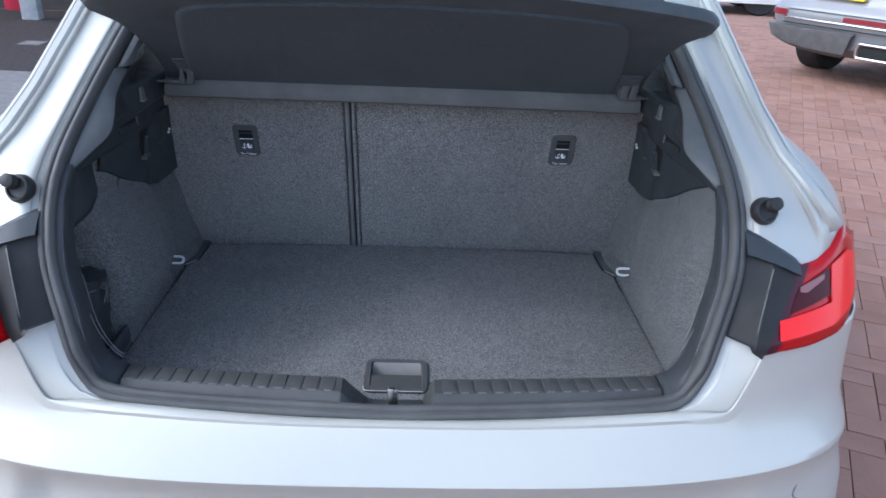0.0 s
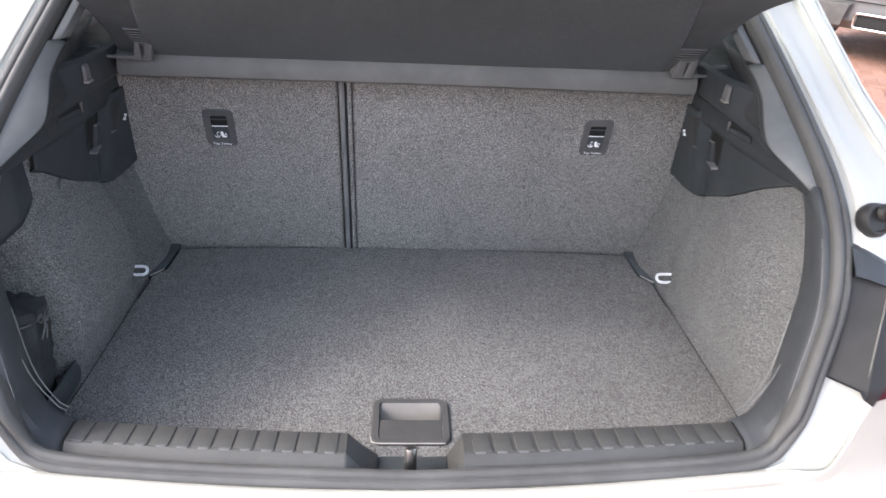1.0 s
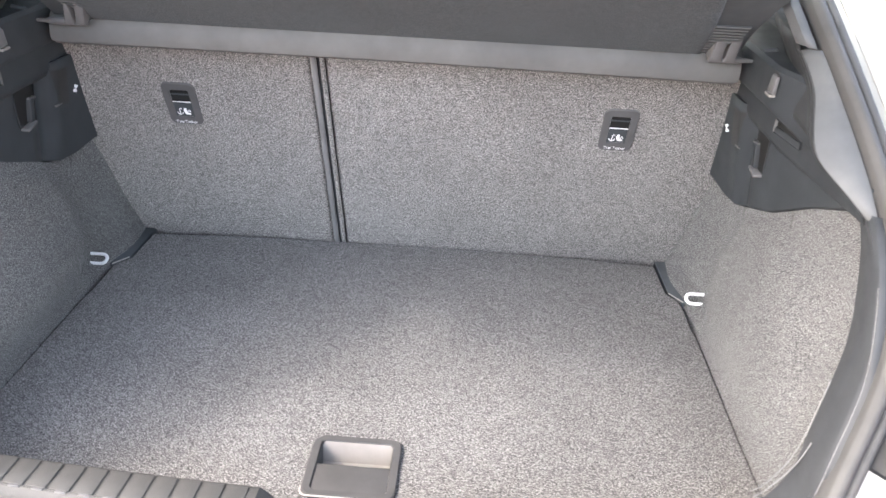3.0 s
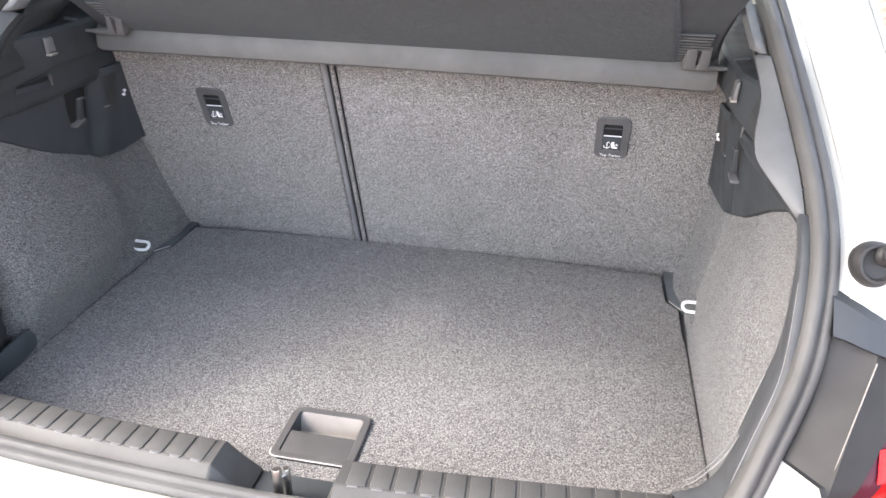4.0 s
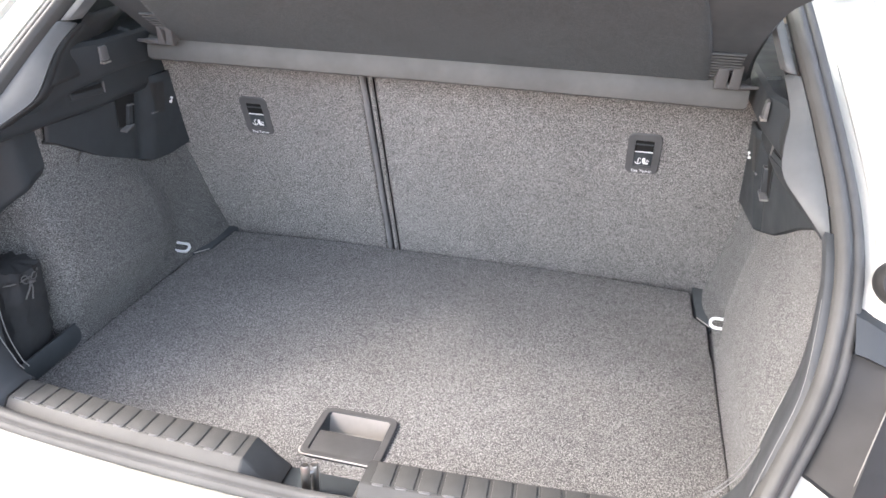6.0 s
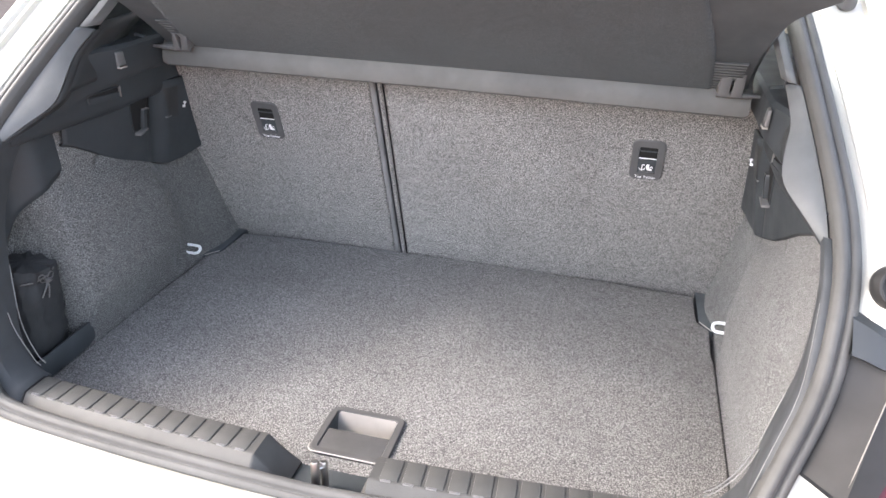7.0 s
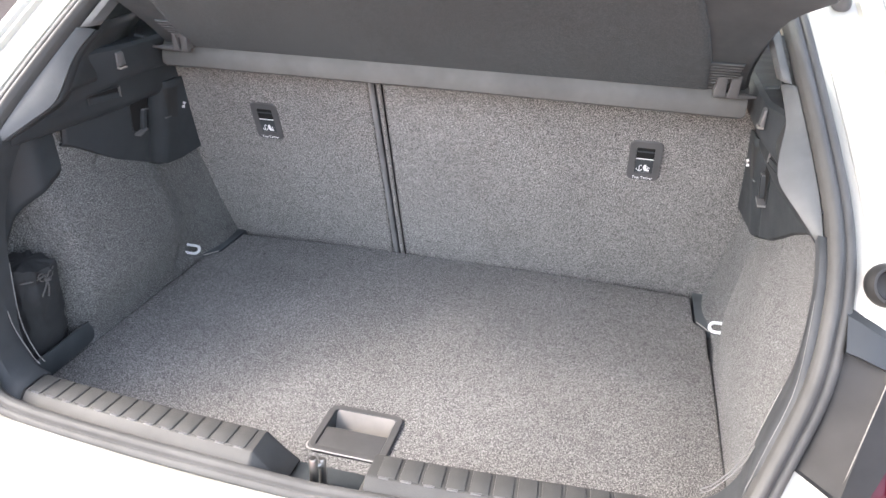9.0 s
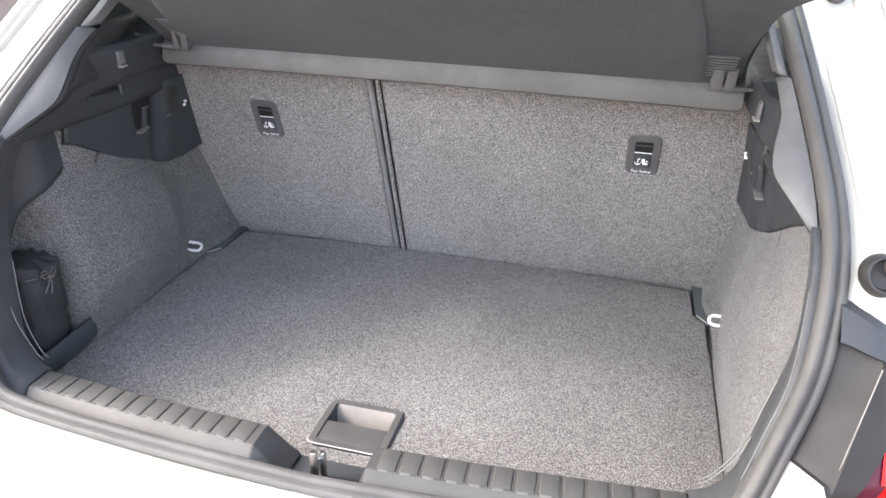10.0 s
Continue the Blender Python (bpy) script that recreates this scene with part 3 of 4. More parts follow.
    for k, p in enumerate(inn):
        z = 1.122 - (1.122 - 0.989) * k / 23
        o = Vector((x_seal(z) - 0.030, opening_y(z) + 0.004, z))
        i = Vector(p)
        mid = (o + i) / 2 + Vector((0.002, -0.003, 0.003)) * min(1, (23 - k) / 6)
        rows.append([(side * v.x, v.y, v.z) for v in (o + Vector((0.004, 0.02, 0)), o, (o * 2 + mid) / 3, mid, (i * 2 + mid) / 3, i, i + Vector((0.004, 0.006, -0.002)))])
    thicken(part("pillar_trim", loft(rows), PILLAR_TRIM, car, "light grey plastic pillar trim"), 0.003, 0)
    rows = [[(side * x, y, z) for x, y, z in ((p[0] + 0.001, p[1] + 0.004, p[2] - 0.002), (p[0] + 0.002, p[1] + 0.018, p[2] - 0.003), (p[0] + 0.008, p[1] + 0.034, p[2] - 0.006), (p[0] + 0.022, p[1] + 0.045, p[2] - 0.010))] for p in inn]
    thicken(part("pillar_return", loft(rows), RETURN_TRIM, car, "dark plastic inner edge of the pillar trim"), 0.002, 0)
    rows = [[(side * (p[0] + dx), p[1] + dy, p[2] + dz) for dx, dy, dz in ((0.003, 0.012, -0.004), (0.006, 0.04, -0.005), (0.010, 0.09, -0.004), (0.020, 0.15, 0.0))] for p in [inner[0] + np.array((0.0, 0.012, 0.012))] + list(inn[:13])]
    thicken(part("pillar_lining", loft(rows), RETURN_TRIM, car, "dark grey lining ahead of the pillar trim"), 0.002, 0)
    rows = []
    for z in np.linspace(1.124, 1.39, 20):
        o = Vector((x_seal(z) - 0.034, opening_y(z) + 0.004, z))
        rows.append([(side * v.x, v.y, v.z) for v in (o, o + Vector((-0.008, 0.006, 0)), o + Vector((-0.012, 0.028, 0)), o + Vector((0.004, 0.05, 0)))])
    thicken(part("pillar_trim", loft(rows), PILLAR_TRIM, car, "light grey upper pillar trim"), 0.003, 0)
    # black surround between seal and carpet
    sub = [(p, u, b) for p, u, b in FRAMES if p.x * side > 0.4285 and p.z < 1.02]
    sub.sort(key=lambda f: f[0].z + 0.001 * abs(f[0].x))
    F = Vector((0, 1, 0))
    foot = sub[0][0]
    FOOT = [(foot.z - z, y - foot.y) for y, z in ((0.0575, 0.679), (0.0615, 0.6835), (0.0768, 0.7004), (0.1125, 0.7014), (0.1195, 0.698), (0.1245, 0.672))]
    SIDE = ((-0.024, -0.002), (-0.032, 0.004), (-0.034, 0.012), (-0.022, 0.062), (-0.018, 0.078), (0.004, 0.084))

    def on_surround(f, low, high):
        p, u, b = f
        w = step(0.704, 0.790, p.z)
        return p + u * (low[0] * (1 - w) + high[0] * w) + F * (low[1] * (1 - w) + high[1] * w)

    rows = [[on_surround(f, a, c) for a, c in zip(FOOT, SIDE)] for f in sub]
    ring = part("boot_surround", loft(rows), SURROUND, car, "black plastic boot surround")
    thicken(ring, 0.003, 0)
    low = [f for f in sub if 0.69 < f[0].z < 0.84]
    part("edge_bead", tube([on_surround(f, (-0.0225, 0.0805), (-0.0195, 0.0785)) for f in low], 0.0008, 6), EDGE_BEAD, ring, "pale bright edge")
    low = [f for f in sub if 0.69 < f[0].z < 0.775]
    part("edge_bead", tube([on_surround(f, (-0.0250, 0.070), (-0.0245, 0.056)) for f in low], 0.0007, 6), EDGE_BEAD, ring, "pale bright edge")
    part("edge_bead", tube([p + u * -0.0335 + F * 0.0045 for p, u, b in sub if 0.755 < p.z < 0.95], 0.0005, 6), EDGE_BEAD, ring, "pale bright edge")
    # lashing eye
    bm = tube(smooth_path([(side * 0.520, 0.604, 0.6635), (side * 0.495, 0.604, 0.6635), (side * 0.488, 0.602, 0.662), (side * 0.4855, 0.597, 0.6585), (side * 0.488, 0.592, 0.655), (side * 0.495, 0.590, 0.6535), (side * 0.520, 0.590, 0.6535)], 24), 0.0029, 8)
    part("lashing_eye", bm, EYE_PAINT, trim, "pale grey metal lashing eye")
    # plastic corner piece beside the seat
    part("corner_piece", prism([(side * x, y, 0.60) for x, y in ((0.4665, 0.76), (0.4685, 0.642), (0.4885, 0.616), (0.515, 0.616), (0.515, 0.76))], (0, 0, 0.0385), 0.0015), SHELF_SHELL, trim, "smooth dark grey corner piece")
    # highlight on the corner piece's edge, drawn as a pale bar
    part("corner_highlight", tube([(side * 0.4690, 0.6405, 0.6390), (side * 0.4885, 0.6150, 0.6390)], 0.0011, 6), EDGE_GLINT_WEAR, trim)

# sill trim, a length each side of the striker
bm = box(-0.12, 0.11, 0.026, 0.084, 0.60, 0.652)
sill = part("sill_trim", bm, SILL, car, "dark grey plastic loading sill")
SECTION = [(-0.030, 0.655), (-0.026, 0.670), (-0.018, 0.680), (0.0, 0.7000), (0.0018, 0.7011), (0.006, 0.7012), (0.036, 0.7012), (0.043, 0.6985), (0.047, 0.690), (0.048, 0.60)]


def sill_y(x):
    return 0.0515 + bow(x)


def on_sill(x):
    return pose(x, sill_y(x), 0, 0, 0, math.degrees(math.atan((sill_y(x + 0.005) - sill_y(x - 0.005)) / 0.01)))


rib_mesh = None
for side, x_in, foot in ((-1, 0.083, 0.045), (1, 0.063, 0.046)):
    rows = []
    for x in (*np.linspace(0.428, 0.12, 16), x_in + 0.003):
        rows.append([(side * x, sill_y(x) + y, z) for y, z in SECTION])
    for f in (0.0, 0.06, 0.5, 0.94, 1.0):
        rows.append([(side * (x_in + (foot - x_in) * f), sill_y(x_in) + y + 0.012 * f * (1 if y < -0.01 else 0.2), 0.657 + (z - 0.657) * (1 - f) if z > 0.657 else z) for y, z in SECTION])
    piece = part("sill_cover", loft(rows), SILL, sill, "ribbed plastic sill cover")
    n_ribs = 13
    pitch = (0.424 - x_in - 0.006) / n_ribs
    if rib_mesh is None:
        rib = part("rib", box(-0.0112, 0.0112, 0.0035, 0.0385, 0.6985, 0.7028, 0.0011), SILL, piece)
        rib_mesh = rib.data
        rib.matrix_local = on_sill(side * (x_in + 0.010 + pitch * 0.5))
        start = 1
    else:
        start = 0
    for k in range(start, n_ribs):
        mesh_part("rib", rib_mesh, piece, on_sill(side * (x_in + 0.010 + pitch * (k + 0.5))))
    tip = part("rib_tip", box(-0.0062, 0.0062, 0.0012, 0.0038, 0.6995, 0.7022, 0.0007), GREY_CLIP, piece, "pale rib end")
    tip.matrix_local = on_sill(side * (x_in + 0.007 + pitch * 0.5))
    for k in range(1, n_ribs):
        mesh_part("rib_tip", tip.data, piece, on_sill(side * (x_in + 0.007 + pitch * (k + 0.5))))
    part("sill_joint", tube([(side * 0.4285, sill_y(0.4285) + y, z + 0.0004) for y, z in SECTION[1:-1]], 0.0015, 6), DARK_GAP, piece)
striker = part("lock_striker", tube([(-0.0055, 0.059, 0.648), (-0.0055, 0.059, 0.7035), (-0.0055, 0.059, 0.7060)], [0.0054, 0.0054, 0.0042], 16), STEEL, sill, "steel lock striker")
part("striker_post", tube([(0.0005, 0.071, 0.648), (0.0005, 0.071, 0.6950), (0.0005, 0.071, 0.6970)], [0.0048, 0.0048, 0.0036], 14), STEEL, striker)
part("striker_bridge", tube([(-0.0055, 0.060, 0.690), (0.0005, 0.070, 0.690)], 0.0034, 10), STEEL, striker)
part("striker_plate", box(-0.046, 0.046, 0.034, 0.1035, 0.642, 0.6535, 0.0015), BLACK, sill)

# floor panel with its pull handle
OUT = [(0.0, 0.748), (0.30, 0.742), (0.462, 0.730), (0.4645, 0.640), (0.4845, 0.614), (0.4840, 0.53), (0.4870, 0.515), (0.4885, 0.30), (0.4905, 0.122), (0.075, 0.108)]
floor_thing = thing("boot_floor", "dark grey carpeted boot floor panel", "floor panel", (0, 0.42, 0.62))
FRONT = [(0.052, 0.1065), (0.046, 0.1045)]
HOLE = [(0.044, 0.192), (0.044, 0.2265)]
bm = bmesh.new()
tops = {}


def floor_vert(x, y, z):
    key = (round(x, 5), round(y, 5), z)
    if key not in tops:
        tops[key] = bm.verts.new((x, y, z))
    return tops[key]


for s_ in (1, -1):
    ring = [(s_ * x, y) for x, y in OUT + FRONT] + [(0, FRONT[-1][1]), (0, HOLE[0][1])] + [(s_ * x, y) for x, y in HOLE] + [(0, HOLE[1][1])]
    bm.faces.new([floor_vert(x, y, 0.640) for x, y in ring])
    bm.faces.new([floor_vert(x, y, 0.618) for x, y in ring])
    for (xa, ya), (xb, yb) in zip(ring, ring[1:]):
        if xa or xb:
            bm.faces.new([floor_vert(xa, ya, 0.640), floor_vert(xb, yb, 0.640), floor_vert(xb, yb, 0.618), floor_vert(xa, ya, 0.618)])
panel = part("carpet_panel", bm, CARPET, floor_thing, smooth=False)
rounded(panel, 0.004, 2, 50)


def round_rect(hx, hy, r, n=6):
    out = []
    for cx, cy, a0 in ((hx - r, hy - r, 0), (r - hx, hy - r, 90), (r - hx, r - hy, 180), (hx - r, r - hy, 270)):
        out += [(cx + r * math.cos(radians(a0 + 90 * k / n)), cy + r * math.sin(radians(a0 + 90 * k / n))) for k in range(n + 1)]
    return out


def ring_frame(outer, inner, levels):
    """A flat frame: rings at (which, height, inset)."""
    rows = []
    for which, h, grow in levels:
        o = outer if which else inner
        rows.append([(x * (1 - grow), y * (1 - grow), h) for x, y in o])
    return loft(rows, closed=True)


hm = Matrix.Translation((0, 0.188, FLOOR))
outer, inner_r = round_rect(0.0555, 0.0495, 0.015), round_rect(0.0455, 0.0405, 0.006)
bm = ring_frame(outer, inner_r, [(1, -0.004, 0), (1, 0.003, 0), (1, 0.0048, 0.03), (0, 0.0048, 0), (0, 0.0035, 0.02), (0, -0.004, 0.02)])
bm.transform(hm)
frame_part = part("pull_handle", bm, HANDLE_FRAME, floor_thing, "dark grey plastic pull handle")
bm = box(-0.0448, 0.0448, -0.0398, 0.002, -0.004, 0.0026, 0.0012)
bm.transform(hm)
part("flap", bm, HANDLE_FRAME, frame_part)
bm = loft([[(-0.0440, 0.004, 0.0005), (0.0440, 0.004, 0.0005)], [(-0.0435, 0.006, -0.020), (0.0435, 0.006, -0.020)], [(-0.0435, 0.016, -0.026), (0.0435, 0.016, -0.026)], [(-0.0435, 0.030, -0.022), (0.0435, 0.030, -0.022)], [(-0.0440, 0.0375, 0.0005), (0.0440, 0.0375, 0.0005)], [(-0.0445, 0.0395, 0.003), (0.0445, 0.0395, 0.003)]])
bm.transform(hm)
part("cup", bm, HANDLE_CUP, frame_part, "lighter grey finger recess")
for s in (1, -1):
    bm = loft([[(s * 0.0440, 0.002, 0.003), (s * 0.0440, 0.040, 0.003)], [(s * 0.0432, 0.002, -0.028), (s * 0.0432, 0.040, -0.028)]])
    bm.transform(hm)
    part("cup_side", bm, BLACK, frame_part)
# glint on the handle's glossy worn edge, drawn as a pale bar
part("front_bead", tube(smooth_path([(-0.0560, 0.152, 0.6440), (-0.0545, 0.1430, 0.6443), (-0.048, 0.1383, 0.6446), (-0.03, 0.1378, 0.6448), (0.047, 0.1375, 0.6448)], 30), 0.0010, 6), EDGE_GLINT_WEAR, frame_part, "glint drawn along the worn edge")
settle(floor_thing)

# ---- rear seat backs ----
seat = thing("rear_seat", "split rear seat back covered in dark grey carpet", "seat", (0, 0.8, 0.62))


def seat_point(x, z, out=0.0):
    n = Vector((0, -1, -0.37)).normalized()
    return Vector((x, 0.75 - 0.37 * (z - 0.64), z)) + n * out


for name, xa, xb in (("backrest", -0.56, -0.1285), ("backrest", -0.1055, 0.56)):
    o = [seat_point(xa, 0.60), seat_point(xb, 0.60), seat_point(xb, 1.045), seat_point(xa, 1.045)]
    back = part(name, prism(o, Vector((0, 0.11, 0.04))), SEAT_CARPET, seat, "dark grey carpeted seat back")
    rounded(back, 0.006, 3, 40)
for x, r, m in ((-0.1220, 0.0050, PIPING), (-0.1090, 0.0040, SEAT_CARPET), (-0.1153, 0.0026, BLACK)):
    part("gap_piping", tube([seat_point(x, z, -0.003 if m is BLACK else 0.003) for z in np.linspace(0.63, 1.043, 12)], r, 8), m, seat, "plastic piping along the seat split")
part("gap_filler", prism([seat_point(-0.1285, 0.60, -0.012), seat_point(-0.1055, 0.60, -0.012), seat_point(-0.1055, 1.04, -0.012), seat_point(-0.1285, 1.04, -0.012)], Vector((0, 0.05, 0.02))), DARK_GAP, seat)


def text_mesh(words, size):
    cu = bpy.data.curves.new("lettering", "FONT")
    cu.body, cu.size, cu.align_x, cu.align_y, cu.extrude = words, size, "CENTER", "CENTER", 0.0001
    ob = bpy.data.objects.new("lettering", cu)
    scene.collection.objects.link(ob)
    me = bpy.data.meshes.new_from_object(ob.evaluated_get(bpy.context.evaluated_depsgraph_get()))
    bpy.data.objects.remove(ob)
    bpy.data.curves.remove(cu)
    return me


letters = text_mesh("Top Tether", 0.0072)
letters.materials.clear()
letters.materials.append(WHITE_MARK)
up = Vector((0, -0.37, 1)).normalized()
for cx in (-0.3395, 0.3395):
    c = seat_point(cx, 0.924, 0.0)
    basis = Matrix((Vector((1, 0, 0)), up, Vector((1, 0, 0)).cross(up))).transposed().to_4x4()
    basis.translation = c
    outer, inner_r = round_rect(0.0265, 0.0410, 0.011), round_rect(0.0150, 0.0270, 0.003)
    bm = ring_frame(outer, inner_r, [(1, -0.004, 0), (1, 0.001, 0), (1, 0.0025, 0.04), (0, 0.0022, 0), (0, 0.0010, 0.03), (0, -0.008, 0.04)])
    bm.transform(basis)
    plate = part("tether_plate", bm, TETHER, seat, "black plastic child-seat tether cover")
    for nm, b, m in (("recess", box(-0.0146, 0.0146, 0.004, 0.0268, -0.004, 0.0004), DARK_GAP), ("flap", box(-0.0146, 0.0146, -0.0268, 0.0035, -0.004, 0.0008, 0.0006), BLACK),
                     ("white_line", box(-0.0140, 0.0140, 0.0030, 0.0044, 0.0005, 0.0014), WHITE_MARK), ("thin_line", box(-0.0125, 0.0125, -0.0248, -0.0240, 0.0006, 0.0012), EDGE_BEAD),
                     ("tether_bar", box(-0.0146, 0.0146, 0.0170, 0.0195, 0.0003, 0.0010), BLACK)):
        b.transform(basis)
        part(nm, b, m, plate)
    # symbol: an anchor hook beside a small seat
    bm = tube([(-0.0115 + 0.0045 * (1 - math.cos(a)) - 0.0, -0.0165 - 0.0045 * math.sin(a), 0.0013) for a in np.linspace(0, math.pi, 9)], 0.0007, 5)
    merge(bm, tube([(-0.0070, -0.0210, 0.0013), (-0.0070, -0.0105, 0.0013), (-0.0050, -0.0085, 0.0013), (-0.0034, -0.0105, 0.0013)], 0.0007, 5))
    merge(bm, prism([(0.0015, -0.0205, 0.0009), (0.0095, -0.0205, 0.0009), (0.0090, -0.0175, 0.0009), (0.0048, -0.0170, 0.0009), (0.0040, -0.0085, 0.0009), (0.0005, -0.0080, 0.0009), (-0.0012, -0.0130, 0.0009)], (0, 0, 0.0006)))
    merge(bm, tube([(0.0060, -0.0155, 0.0013), (0.0075, -0.0115, 0.0013), (0.0100, -0.0150, 0.0013)], 0.0007, 5))
    bm.transform(basis)
    part("symbol", bm, WHITE_MARK, plate, "white anchor and child-seat symbol")
    ob = new("lettering", letters)
    ob.parent = plate
    ob.matrix_local = basis @ Matrix.Translation((0, -0.0345, 0.0026))
settle(seat)

# ---- parcel shelf, tilted up ----
shelf = thing("parcel_shelf", "raised black parcel shelf with grey front strip", "parcel shelf", (0, 0.54, 1.06))
S0, SD = Vector((0, 0.556, 1.064)), Vector((0, -0.819, 0.574))
SN = Vector((0, 0.574, 0.819))


def shelf_point(x, s, out=0.0):
    return Vector((x, 0, 0)) + S0 + SD * s + SN * out


EDGE = [(0.463, 0.0), (0.456, 0.07), (0.457, 0.14), (0.463, 0.20), (0.474, 0.235), (0.491, 0.258), (0.505, 0.272), (0.508, 0.288), (0.498, 0.306), (0.47, 0.320), (0.36, 0.345), (0.18, 0.372), (0.0, 0.380)]
e = smooth_path(EDGE, 44)
loop = [tuple(p) for p in e] + [(-x, s) for x, s in e[-2::-1]]
rows = [[shelf_point(x * (1 - g), 0.19 + (s - 0.19) * (1 - g), h) for x, s in loop] for g, h in ((0.06, 0.000), (0.012, 0.000), (0.0, 0.006), (0.0, 0.016), (0.008, 0.021), (0.06, 0.022))]
bm = loft(rows, closed=True, cap=True)
part("shelf_shell", bm, SHELF_SHELL, shelf, "black moulded shelf underside")
pan = smooth_path([(0.408, 0.022), (0.398, 0.12), (0.372, 0.25), (0.355, 0.288), (0.325, 0.303), (0.18, 0.322), (0.0, 0.330)], 40)
loop = [tuple(p) for p in pan] + [(-x, s) for x, s in pan[-2::-1]]
rows = [[shelf_point(x * (1 - g), 0.16 + (s - 0.16) * (1 - g), h) for x, s in loop] for g, h in ((0.0, 0.002), (0.003, -0.003), (0.012, -0.005), (0.03, -0.005))]
part("felt_panel", loft(rows, closed=True, cap=True), SHELF_FELT, shelf, "dark felt-covered centre panel")
# front strip
rows = []
for x in sorted(set(np.linspace(-0.450, 0.450, 37)) | {s_ * v for v in (0.454, 0.457, 0.459, 0.461, 0.462) for s_ in (1, -1)}):
    q = abs(x) / 0.462
    dip = 0.004 * (1 - q * q)
    tip = 0.003 * step(0.988, 1.0, q) - 0.003 * max(0.0, x / 0.46)
    rows.append([(x, y, z + dz * dip) for y, z, dz in ((0.575, 1.046, 0), (0.548, 1.0385 + tip, 0.2), (0.534, 1.0385 + tip, 0.2), (0.5295, 1.0415 + tip, 0.2), (0.5290, 1.052, 0.2), (0.5335, 1.070, 0.6), (0.541, 1.0785, 1), (0.556, 1.082, 1), (0.585, 1.075, 1))])
strip = part("front_strip", loft(rows, closed=True, cap=True), SHELF_STRIP, shelf, "grey plastic front strip of the shelf")
for side in (1, -1):
    shift = 0.0 if side > 0 else 0.018
    bm = prism([shelf_point(side * (x - shift), s, -0.0005) for x, s in ((0.394, 0.018), (0.441, 0.018), (0.441, 0.108), (0.392, 0.108))], -SN * 0.0018)
    plate = part("hinge_plate", bm, BLACK, shelf)
    for k in range(11) if side > 0 else range(4, 11):
        s = 0.020 + 0.0086 * k
        w, end = (0.358 + 0.0040 * k, 0.440) if side > 0 else (0.372 + 0.0015 * k, 0.4225)
        part("rib", prism([shelf_point(side * w, s, -0.002), shelf_point(side * end, s, -0.002), shelf_point(side * end, s + 0.0012, -0.002), shelf_point(side * w, s + 0.0012, -0.002)], -SN * 0.0016), GREY_CLIP, plate)
    bm = tube([(side * (0.4135 - 0.6 * shift), 0.5205, 1.0715), (side * (0.4455 - 0.6 * shift), 0.5205, 1.0715)], 0.0048, 10)
    bracket = part("hinge_bracket", bm, GREY_CLIP, shelf, "grey plastic hinge bracket")
    for a, b, c, d in ((0.4130, 0.4290, 0.4150, 0.4275), (0.4315, 0.4460, 0.4330, 0.4455)) if side > 0 else ((0.4030, 0.4150, 0.3930, 0.4050), (0.4170, 0.4300, 0.4155, 0.4190)):
        part("bracket_fin", prism([(side * a, 0.5150, 1.0690), (side * b, 0.5150, 1.0690), (side * d, 0.4985, 1.1060), (side * c, 0.4985, 1.1060)], (0, 0.020, 0.004), 0.0012), GREY_CLIP, bracket)
    part("pivot_pin", tube([(side * (0.440 - 0.6 * shift), 0.522, 1.0712), (side * 0.454, 0.522, 1.0712), (side * 0.456, 0.522, 1.0712), (side * 0.473, 0.522, 1.0712)], [0.0050, 0.0046, 0.0034, 0.0022], 10), GREY_CLIP, bracket)
settle(shelf)

# ---- tool bag in the side recess ----
bag = thing("tool_bag", "black cloth tool bag tied with a cord", "bag", (-0.545, 0.235, 0.62))
rows = []
for h in np.linspace(0, 1, 34):
    row = []
    neck = math.exp(-(((h - 0.84) / 0.055) ** 2))
    flare = step(0.86, 1.0, h)
    for k in range(64):
        a = k * math.tau / 64
        ca, sa = math.cos(a), math.sin(a)
        px, py = abs(ca) ** 0.75 * (1 if ca > 0 else -1), abs(sa) ** 0.75 * (1 if sa > 0 else -1)
        pleat = (0.0003 + 0.0026 * step(0.74, 0.90, h)) * math.sin(9 * a + 1.3 * math.sin(3 * a))
        crease = 0.0026 * noise.noise(Vector((2.6 * ca, 2.6 * sa, 7 * h))) + 0.0022 * noise.noise(Vector((6 * ca + 9, 6 * sa, 15 * h)))
        r = 1 - 0.13 * neck - 0.16 * flare
        row.append((-0.551 + 0.023 * h + px * (0.036 * r + pleat + crease), 0.230 - 0.006 * h + py * (0.042 * r + pleat + crease), 0.622 + 0.192 * h - 0.014 * flare * (0.5 + 0.5 * math.sin(a + 0.9)) + 0.0015 * math.sin(9 * a) * flare))
    rows.append(row)
for g in (0.86, 0.62, 0.3):
    c = Vector((-0.528, 0.224, 0.806))
    rows.append([c + (Vector(p) - c) * g + Vector((0, 0, 0.005 * (1 - g))) for p in rows[33]])
part("pouch", loft(rows, closed=True, cap=True), BAG_CLOTH, bag)
# tied cord: two loops and two frayed tails beside a knot
knot = Vector((-0.4945, 0.222, 0.786))
part("knot", tube([knot + Vector((0.001, -0.005, 0.001)), knot + Vector((0.003, 0, 0)), knot + Vector((0.001, 0.005, -0.002))], 0.0032, 8), CORD, bag, "knot of grey braided cord")
